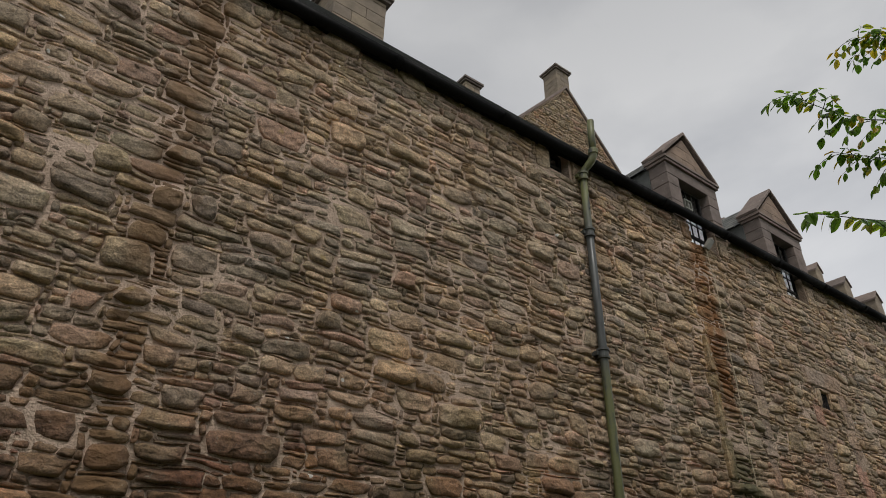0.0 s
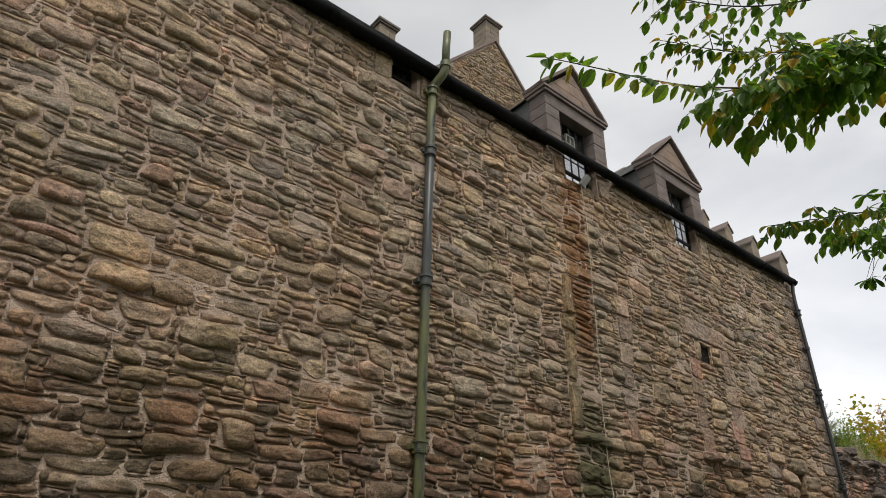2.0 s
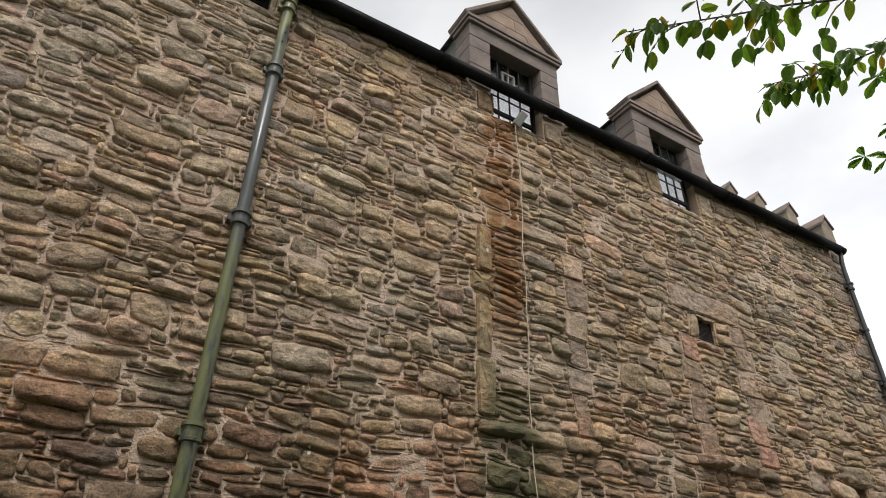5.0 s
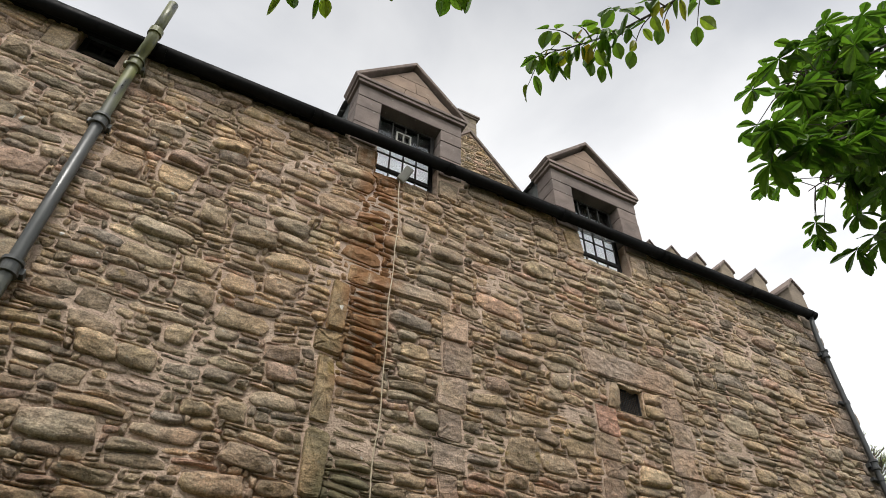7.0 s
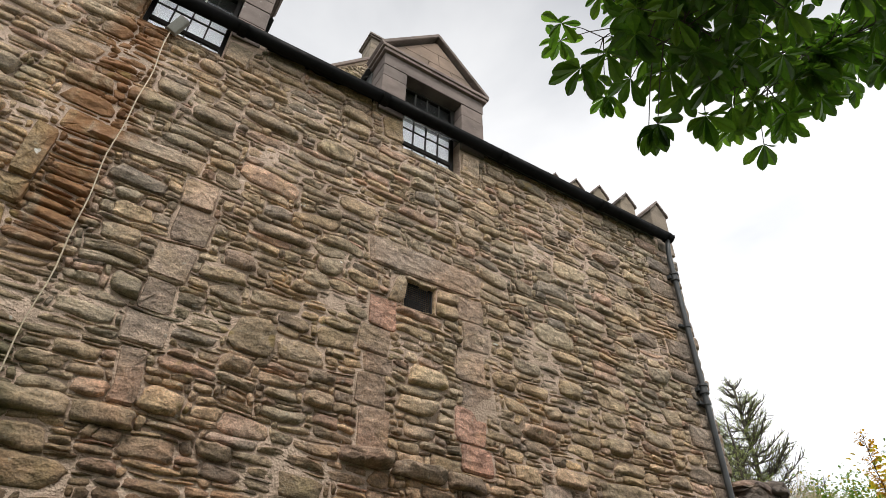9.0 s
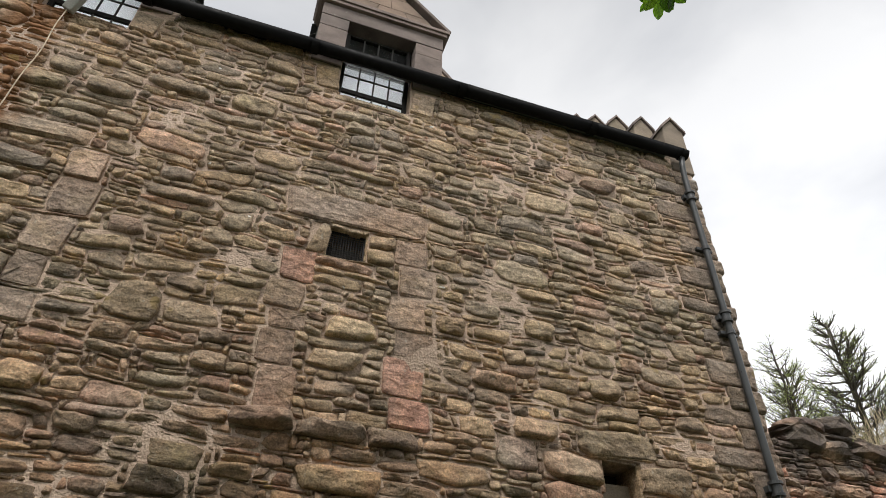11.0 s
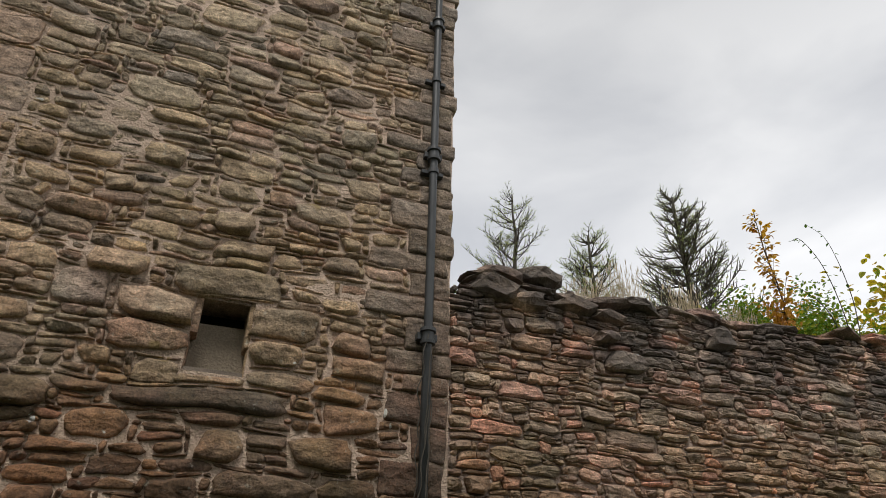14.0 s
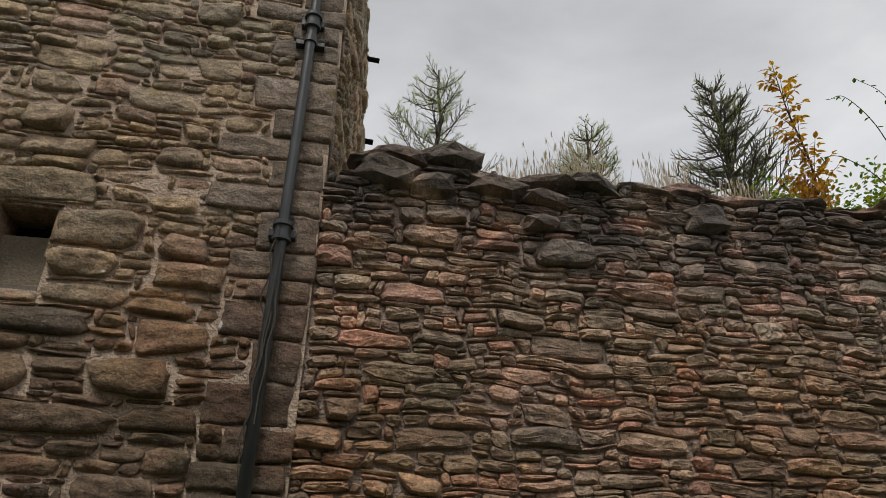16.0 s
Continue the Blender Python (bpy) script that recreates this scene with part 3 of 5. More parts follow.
def column(x0, x1, z0, z1, count, seed):
    """Margin stones one above the other, alternately long and short."""
    r = random.Random(seed)
    zs = [z0 + (z1 - z0) * (k + (r.uniform(-0.25, 0.25) if 0 < k < count else 0)) / count for k in range(count + 1)]
    return [(x0 - (0.06 if k % 2 else 0.0), x1 + (0.0 if k % 2 else 0.07), a, b) for k, (a, b) in enumerate(zip(zs, zs[1:]))]


BLIND_JAMBS = column(12.14, 12.40, 3.60, 5.2, 5, 2) + column(13.22, 13.52, 3.60, 5.55, 6, 3)
VENT_STONES = [(12.32, 12.50, 5.18, 5.55), (12.91, 13.2, 5.38, 5.55), (12.91, 13.18, 5.18, 5.36), (12.45, 13.0, 5.02, 5.15)]
TOP_STONES = [(5.52, 5.79, 7.46, 7.85), (6.25, 6.50, 7.48, 7.85), (9.0, 9.23, 7.52, 7.85), (10.11, 10.40, 7.48, 7.85), (12.08, 12.34, 7.45, 7.85), (13.21, 13.5, 7.45, 7.85),
              (9.2, 10.15, 7.40, 7.49), (12.3, 13.25, 7.32, 7.41), (5.75, 6.3, 7.42, 7.49)]
quoins = []
rng = random.Random(5)
z = 0.0
side = 0
while z < 7.6:
    h = rng.uniform(0.16, 0.3)
    w = rng.uniform(0.3, 0.42) if side else rng.uniform(0.5, 0.78)
    side = 1 - side
    quoins.append((EAST - w, EAST, z, min(z + h, 7.8), 0.85 - w * 0.6))
    z += h
FLATS = column(9.20, 9.50, 3.48, 5.68, 27, 7)
SET = LINTELS + SILLS + JAMBS + BLIND_JAMBS + TOP_STONES
# the largest field stones of the wall
BOULDERS = [(3.05, 3.53, 3.68, 3.92), (3.30, 3.74, 3.43, 3.65), (3.84, 4.38, 3.38, 3.59), (4.08, 4.58, 3.69, 3.88), (3.67, 4.20, 3.93, 4.13), (4.78, 5.25, 3.52, 3.72),
            (5.14, 5.57, 3.86, 4.08), (5.79, 6.12, 3.60, 3.82), (5.36, 5.86, 3.11, 3.30), (4.61, 4.97, 3.02, 3.21), (3.71, 4.20, 2.64, 2.84), (3.76, 4.30, 2.40, 2.58),
            (4.36, 4.69, 2.55, 2.80), (3.85, 4.17, 2.94, 3.07), (5.33, 5.72, 2.73, 2.88), (0.42, 0.85, 4.08, 4.34), (0.96, 1.38, 4.20, 4.50), (-0.10, 0.20, 3.76, 3.91),
            (0.62, 0.90, 3.74, 3.93), (2.95, 3.5, 3.96, 4.20), (2.48, 2.88, 4.24, 4.44), (1.12, 1.52, 3.69, 3.85)]
BOULDERS += [(12.42, 12.75, 2.83, 3.03), (14.16, 14.56, 3.44, 3.74), (13.95, 14.36, 4.14, 4.31), (13.85, 14.15, 3.67, 3.85), (12.86, 13.46, 2.87, 3.01), (13.56, 13.8, 4.50, 4.74),
             (15.29, 15.69, 2.44, 2.68), (15.98, 16.44, 2.48, 2.74), (15.49, 16.19, 2.23, 2.42), (16.2, 16.62, 2.27, 2.45), (14.85, 15.42, 2.0, 2.2), (16.14, 16.48, 3.36, 3.53),
             (10.92, 11.30, 4.16, 4.5), (7.56, 7.88, 5.22, 5.42), (7.93, 8.25, 5.16, 5.36), (14.62, 15.2, 6.46, 6.72)]
BLOCKED = OPENINGS + SET + [q[:4] for q in quoins]
BOULDERS = FLATS + NICHE_STONES + VENT_STONES + [r for r in BOULDERS if not any(r[0] < q[1] and q[0] < r[1] and r[2] < q[3] and q[2] < r[3] for q in BLOCKED + NICHE_STONES)]
HEADS = [(8.84, 10.47, 7.86, 8.1), (11.95, 13.61, 7.86, 8.1), (16.84, EAST, 7.8, 8.1)]
main_rects = pack(-3.5, EAST, 0.0, CREST - 0.02, BLOCKED + BOULDERS + HEADS, 11) + BOULDERS


def set_stone(rect, out=0.035, name="dressed_stone", material=None):
    v, f = stone_shape(rect, rng, WALL, 1.0, "front", out)
    ob = new(name, raw_mesh(name, v, f, material or M_STONE_1, False))
    ob.parent = wall_main


for k, r in enumerate(LINTELS[:2]):
    set_stone(r, 0.04, "lintel_stone", M_LINTEL if k == 0 else None)
def rough_stone(rect, proud, name, material):
    a, b, c, d = rect
    v, f = stone_shape(rect, rng, WALL, proud, "front", 0.0, [(-1, 0, -a), (1, 0, b), (0, -1, -c), (0, 1, d)])
    new(name, raw_mesh(name, v, f, material, True)).parent = wall_main


for x0, x1, z0, z1 in SILLS[:2]:
    cuts = [0.0, 0.34, 0.72, 1.0]
    for p, q in zip(cuts, cuts[1:]):
        drop = rng.uniform(-0.015, 0.015)
        rough_stone((x0 + (x1 - x0) * p, x0 + (x1 - x0) * q, z0 + drop - 0.012, z1 + drop + 0.012), 2.7, "ledge_stone", M_QUOIN if x0 > 11 else M_STONE_1)
rough_stone(LINTELS[2], 1.0, "lintel_stone", M_STONE_1)
for r in SILLS[2:]:
    rough_stone(r, 1.5, "sill_stone", M_STONE_1)
for k, r in enumerate(JAMBS):
    set_stone(r, 0.055 if k < 4 else 0.022, "jamb_stone", M_JAMB if k < 5 else M_LINTEL)
for k, r in enumerate(BLIND_JAMBS):
    set_stone(r, rng.uniform(0.012, 0.028), "jamb_stone", M_PINK if k in (4, 5, 6) else M_LINTEL)
for r in TOP_STONES:
    set_stone(r, 0.03, "margin_stone")
for x0, x1, z0, z1, back in quoins:
    b = box(bmesh.new(), x0 + 0.004, x1 + rng.uniform(-0.03, 0.03), WALL - rng.uniform(0.02, 0.05), WALL + back, z0 + 0.004, z1 - 0.004, 0.03)
    bmesh.ops.subdivide_edges(b, edges=[e for e in b.edges if e.calc_length() > 0.1], cuts=3, use_grid_fill=True)
    for v in b.verts:
        q = v.co * 7.0
        v.co += Vector((noise.noise(q), noise.noise(q + Vector((9, 0, 0))), noise.noise(q + Vector((0, 9, 0))))) * 0.022
    part("quoin", b, M_QUOIN, wall_main, "", True)

# the blind back of the niche
niche_back = part("niche_infill", one_box(15.12, 15.60, WALL + 0.17, WALL + 0.34, 3.06, 3.52, 0.02, 0.01), M_PLASTER, wall_main, "smooth grey render blocking the slit")
part("niche_sill", prism(bmesh.new(), [(15.15, 3.08), (15.56, 3.08), (15.56, 3.11), (15.15, 3.11)], WALL + 0.0, WALL + 0.2), M_MARGIN, wall_main)
for x0, x1, z0, z1 in ((15.08, 15.15, 3.06, 3.36), (15.08, 15.19, 3.37, 3.69), (15.56, 15.63, 3.06, 3.30), (15.53, 15.63, 3.31, 3.69), (15.16, 15.55, 3.655, 3.72)):
    part("reveal_stone", one_box(x0, x1, WALL + 0.012, WALL + 0.35, z0, z1, 0.02, 0.008), M_STONE_1, wall_main)
for x0, x1, z0, z1 in ((12.508, 12.526, 5.16, 5.53), (12.884, 12.902, 5.16, 5.53), (12.528, 12.882, 5.505, 5.53), (12.528, 12.882, 5.155, 5.175)):
    part("reveal_stone", one_box(x0, x1, WALL - 0.005, WALL + 0.29, z0, z1, 0.004), M_STONE_1, wall_main)
part("niche_back", one_box(15.1, 15.62, WALL + 0.36, WALL + 0.4, 3.0, 3.72), M_DARK, wall_main)

# the other walls of the house and its roof


def east_face(y):
    """The side wall runs back at a slight skew."""
    return EAST - 0.02 + 0.10 * (y - WALL)


bm = bmesh.new()
prism(bm, [(EAST - 0.75, 6.11), (east_face(6.11), 6.11), (east_face(8.4), 8.4), (EAST - 0.75, 8.4)], 0, 1)
for v in bm.verts:
    v.co = Vector((v.co.x, v.co.z, -0.1 if v.co.y < 0.5 else HEAD))
house_east = structure("wall_east", bm, M_MORTAR, "side wall of the house in rough brown rubble")
structure("wall_inner", one_box(EAST - 0.75, EAST - 0.15, 8.41, 15.2, -0.1, HEAD), M_MORTAR, "plain recessed part of the side wall")
structure("wall_west", one_box(-6.0, -5.4, 6.11, 15.2, -0.1, HEAD), M_MORTAR, "plain end wall of the old house")
structure("wall_south", one_box(-6.0, EAST, 15.21, 15.9, -0.1, HEAD), M_MORTAR, "plain back wall of the old house")
east_rects = pack(5.7, 8.4, 3.0, HEAD - 0.02, [], 23)
PITCH = math.tan(radians(50))
bm = bmesh.new()
prism(bm, [(5.24, 8.08), (10.6, 8.08 + 5.36 * PITCH), (15.96, 8.08), (15.9, 8.0), (10.6, 8.0 + 5.3 * PITCH - 0.05), (5.3, 8.0)], -6.0, EAST - 0.42)
bmesh.ops.rotate(bm, verts=bm.verts, cent=(0, 0, 0), matrix=Matrix(((0, 1, 0), (1, 0, 0), (0, 0, 1))))
roof = structure("roof", bm, M_SLATE, "steep grey slate roof behind the eaves")
rng = random.Random(12)
x = 13.62
while x < 14.6:
    w = rng.uniform(0.18, 0.28)
    b = one_box(-w / 2 + 0.004, w / 2 - 0.004, -0.16, 0.16, -0.008, 0.008, 0.003)
    bmesh.ops.transform(b, matrix=pose(x + w / 2, 5.235, 8.125 + 0.012 * rng.random(), 42 + rng.uniform(-3, 3), 0, rng.uniform(-2, 2)), verts=b.verts)
    part("slate", b, M_SLATE, roof)
    x += w
structure("ceiling", one_box(-5.4, EAST - 0.7, 6.11, 15.2, 7.2, 7.3), M_DARK)

# crow-stepped gable
gable = thing("crow_step_gable", "brown sandstone gable rising in peaked crow steps", "gable", at=(17.0, 5.3, 8.0))
gable.location = (0, 0, 0)
for k in range(8):
    y0 = 5.31 + 0.55 * k
    z1 = 8.70 + 0.645 * k
    b = bmesh.new()
    prism(b, [(16.88, 7.86 if k < 2 else z1 - 1.3), (17.23, 7.86 if k < 2 else z1 - 1.3), (17.23, z1), (17.055, z1 + 0.22), (16.88, z1)], y0, y0 + 0.62)
    bmesh.ops.bevel(b, geom=list(b.edges), offset=0.012, segments=1, affect="EDGES")
    step_ob = part("crow_step", b, M_MARGIN, gable)
    b = bmesh.new()
    for s in (-1, 1):
        prism(b, [(17.055, z1 + 0.215), (17.055, z1 + 0.26), (17.055 + s * 0.20, z1 + 0.02), (17.055 + s * 0.20, z1 - 0.03)], y0 - 0.03, y0 + 0.64)
    part("coping", b, M_DRESSED, step_ob)
b = bmesh.new()
prism(b, [(6.0, 7.86), (10.6, 7.9), (10.6, 13.4), (6.0, 8.0)], 16.9, 17.2)
bmesh.ops.rotate(b, verts=b.verts, cent=(0, 0, 0), matrix=Matrix(((0, 1, 0), (1, 0, 0), (0, 0, 1))))
part("gable_wall", b, M_STONE_1, gable)


# ---- eaves gutter ----
def gutter_z(x):
    return 7.69 + 0.017 * x


gutter = thing("eaves_gutter", "black-painted cast iron gutter along the eaves", "gutter")
RUN = [(-6.0, -4.2), (-4.2, -2.4), (-2.4, -0.6), (-0.6, 1.2), (1.2, 3.0), (3.0, 4.8), (4.8, 6.6), (6.6, 8.4), (8.4, 10.2), (10.2, 12.0), (12.0, 13.8), (13.8, 15.6), (15.6, 16.98)]
GY, GR = 5.19, 0.078
for a, b_ in RUN:
    b = bmesh.new()
    rings = []
    for x in (a, b_):
        ring = []
        zc = gutter_z(x) + GR
        for r in (GR, GR - 0.012):
            arc = [math.pi + math.pi * k / 10 for k in range(11)]
            if r != GR:
                arc = arc[::-1]
            ring += [b.verts.new((x, GY + r * math.cos(t), zc + r * math.sin(t) + (0.0 if k not in (0, 10) else 0.03))) for k, t in enumerate(arc)]
        rings.append(ring)
    for k in range(22):
        j = (k + 1) % 22
        b.faces.new((rings[0][k], rings[0][j], rings[1][j], rings[1][k]))
    b.faces.new(rings[0]), b.faces.new(rings[1][::-1])
    part("gutter_length", b, M_GUTTER, gutter, "", True)
    b = bmesh.new()
    zc = gutter_z(b_) + GR
    prev = None
    for x in (b_ - 0.045, b_ + 0.045):
        ring = [b.verts.new((x, GY + (GR + 0.016) * math.cos(t), zc + (GR + 0.016) * math.sin(t))) for t in (math.pi + math.pi * k / 10 for k in range(11))]
        if prev:
            for k in range(10):
                b.faces.new((prev[k], prev[k + 1], ring[k + 1], ring[k]))
        prev = ring
    ob = part("joint_band", b, M_GUTTER, gutter)
    mod = ob.modifiers.new("thick", "SOLIDIFY")
    mod.thickness = 0.014
# eaves boards in gutter black, which paints in the shade under the slates
for xa, xb, low in ((-6.0, 8.80, 0.06), (10.52, 11.90, 0.1), (13.66, EAST - 0.45, 0.1)):
    eaves_shade = prism(bmesh.new(), [(xa, gutter_z(xa) + low), (xb, gutter_z(xb) + low), (xb, gutter_z(xb) + 0.2), (xa, gutter_z(xa) + 0.2)], 5.272, 5.335)
    structure("eaves_board", eaves_shade, M_GUTTER, "eaves board behind the gutter, coloured black for the shade there")


# ---- rainwater pipes ----
def collar(parent, x, y, z, r):
    b = bmesh.new()
    tube(b, [(x, y, z - 0.075), (x, y, z - 0.07), (x, y, z - 0.045), (x, y, z - 0.04), (x, y, z + 0.03), (x, y, z + 0.035), (x, y, z + 0.065), (x, y, z + 0.07)],
         [r + 0.004, r + 0.024, r + 0.026, r + 0.014, r + 0.014, r + 0.03, r + 0.03, r + 0.004], 18)
    c = part("collar", b, M_PIPE if x < 10 else M_PIPE2, parent, "", False)
    for s in (-1, 1):
        b = one_box(min(x + s * (r + 0.005), x + s * (r + 0.05)), max(x + s * (r + 0.005), x + s * (r + 0.05)), y + 0.01, WALL + 0.02, z - 0.03, z + 0.03, 0.006)
        part("lug", b, M_PIPE if x < 10 else M_PIPE2, c)


pipe = thing("drainpipe", "mossy green and grey cast iron drainpipe fixed to the rubble wall", "drainpipe")
PX, PY, PR = 6.42, 5.235, 0.056
part("pipe_shaft", tube(bmesh.new(), [(PX, PY, 0.0), (PX, PY, 2.6), (PX, PY, 5.2), (PX, PY, 7.52)], PR, 20), M_PIPE, pipe, "", True)
bend = [(PX, PY, 7.50), (PX, PY, 7.60), (PX + 0.006, PY - 0.02, 7.66), (PX + 0.03, PY - 0.09, 7.73), (PX + 0.05, PY - 0.15, 7.79), (PX + 0.06, 5.04, 7.87), (PX + 0.06, 5.035, 7.95)]
part("swan_neck", tube(bmesh.new(), bend, PR + 0.004, 18), M_PIPE, pipe, "", True)
part("vent_stub", tube(bmesh.new(), [(PX + 0.06, 5.035, 7.92), (PX + 0.065, 5.03, 8.3), (PX + 0.07, 5.02, 8.56)], PR, 18), M_PIPE, pipe, "", True)
for z in (0.98, 2.83, 4.70, 6.55, 7.56):
    collar(pipe, PX, PY, z, PR)
b = tube(bmesh.new(), [(PX + 0.06, 5.035, 7.90), (PX + 0.06, 5.035, 7.99)], PR + 0.018, 18)
part("socket", b, M_PIPE, pipe)

pipe2 = thing("corner_drainpipe", "dark grey cast iron drainpipe beside the house corner", "drainpipe")
QX, QY, QR = 16.95, 5.236, 0.038
part("pipe_shaft", tube(bmesh.new(), [(QX, QY, 0.0), (QX, QY, 4), (QX, QY, 7.60), (QX, QY - 0.01, 7.8), (QX, GY, 8.0)], QR, 18), M_PIPE2, pipe2, "", True)
for z in (1.7, 3.60, 5.48, 7.30):
    collar(pipe2, QX, QY, z, QR)
for z in (5.28, 6.45):
    b = tube(bmesh.new(), [(QX, QY, z - 0.025), (QX, QY, z + 0.025)], QR + 0.012, 16)
    box(b, QX - 0.11, QX + 0.11, QY + 0.02, WALL, z - 0.02, z + 0.02, 0.005)
    part("strap", b, M_PIPE2, pipe2)


for y, z in ((7.9, 6.35), (8.0, 7.75)):
    spout = thing("overflow_pipe", "short dark overflow pipe sticking out of the side wall", "pipe", "overflow pipes")
    part("spout_tube", tube(bmesh.new(), [(17.3, y, z), (17.5, y, z - 0.01), (17.62, y, z - 0.02)], 0.035, 10), M_GUTTER, spout)

ivy = thing("dead_creeper", "dry dead creeper stems clinging to the corner drainpipe", "creeper")
rng = random.Random(61)
for k in range(9):
    z0, ph, tw = rng.uniform(1.6, 2.8), rng.uniform(0, 6.28), rng.uniform(-2.5, 2.5)
    n = 16
    pts = [(QX + (QR + 0.015 + 0.02 * math.sin(q * 1.1 + k)) * math.cos(ph + tw * q / n), QY + (QR + 0.015) * math.sin(ph + tw * q / n), z0 + q * 0.055) for q in range(n)]
    part("stem", tube(bmesh.new(), pts, 0.005, 5), M_BARK, ivy)

# ---- dormers ----
def sash_window(name, x0, x1, z0, z1, y, sheet_top, columns, rows, label):
    w = thing(name, label, "window", "dormer windows")
    t = 0.05
    b = bmesh.new()
    box(b, x0, x0 + t, y, y + 0.07, z0, z1, 0.005), box(b, x1 - t, x1, y, y + 0.07, z0, z1, 0.005)
    part("side_frame", b, M_SASH, w)
    part("bottom_rail", one_box(x0 + t, x1 - t, y + 0.005, y + 0.04, z0, z0 + 0.04, 0.005), M_SASH, w)
    part("top_rail", one_box(x0 + t, x1 - t, y + 0.005, y + 0.06, z1 - 0.06, z1, 0.005), M_SASH, w)
    mid = z0 + 0.31 if sheet_top else z0 + 0.25
    part("meeting_rail", one_box(x0 + t, x1 - t, y, y + 0.035, mid - 0.035, mid + 0.03, 0.004), M_SASH, w)
    levels = [z0 + 0.04, (z0 + 0.04 + mid) / 2, mid, mid + 0.3, mid + 0.6, z1 - 0.06] if sheet_top else [z0 + 0.05, mid, z1 - 0.06]
    for k in range(1, columns):
        x = x0 + t + (x1 - x0 - 2 * t) * k / columns
        part("glazing_bar", one_box(x - 0.009, x + 0.009, y + 0.012, y + 0.034, z0 + 0.05, z1 - 0.06), M_BAR, w)
    for z in levels[1:-1]:
        if abs(z - mid) > 0.01:
            part("glazing_bar", one_box(x0 + t, x1 - t, y + 0.014, y + 0.034, z - 0.008, z + 0.008), M_BAR, w)
    for i in range(columns):
        for za, zb in zip(levels, levels[1:]):
            xa, xb = (x0 + t + (x1 - x0 - 2 * t) * (i + e) / columns for e in (0, 1))
            p = part("pane", one_box(xa, xb, y + 0.022, y + 0.027, za, zb), M_GLASS, w)
            p.visible_shadow = False
    if sheet_top:
        # added white sheet, stands in for the sky's reflection in the lower panes
        bl = new("bright_pane_sheet", mesh_of("bright_pane_sheet", one_box(x0 + 0.03, x1 - 0.03, y + 0.045, y + 0.052, z0 + 0.02, sheet_top), M_PANE_SHEET))
        tagged(bl, "white sheet added behind the lower panes for their sky reflection", "blind", "dormer blinds")
    return w


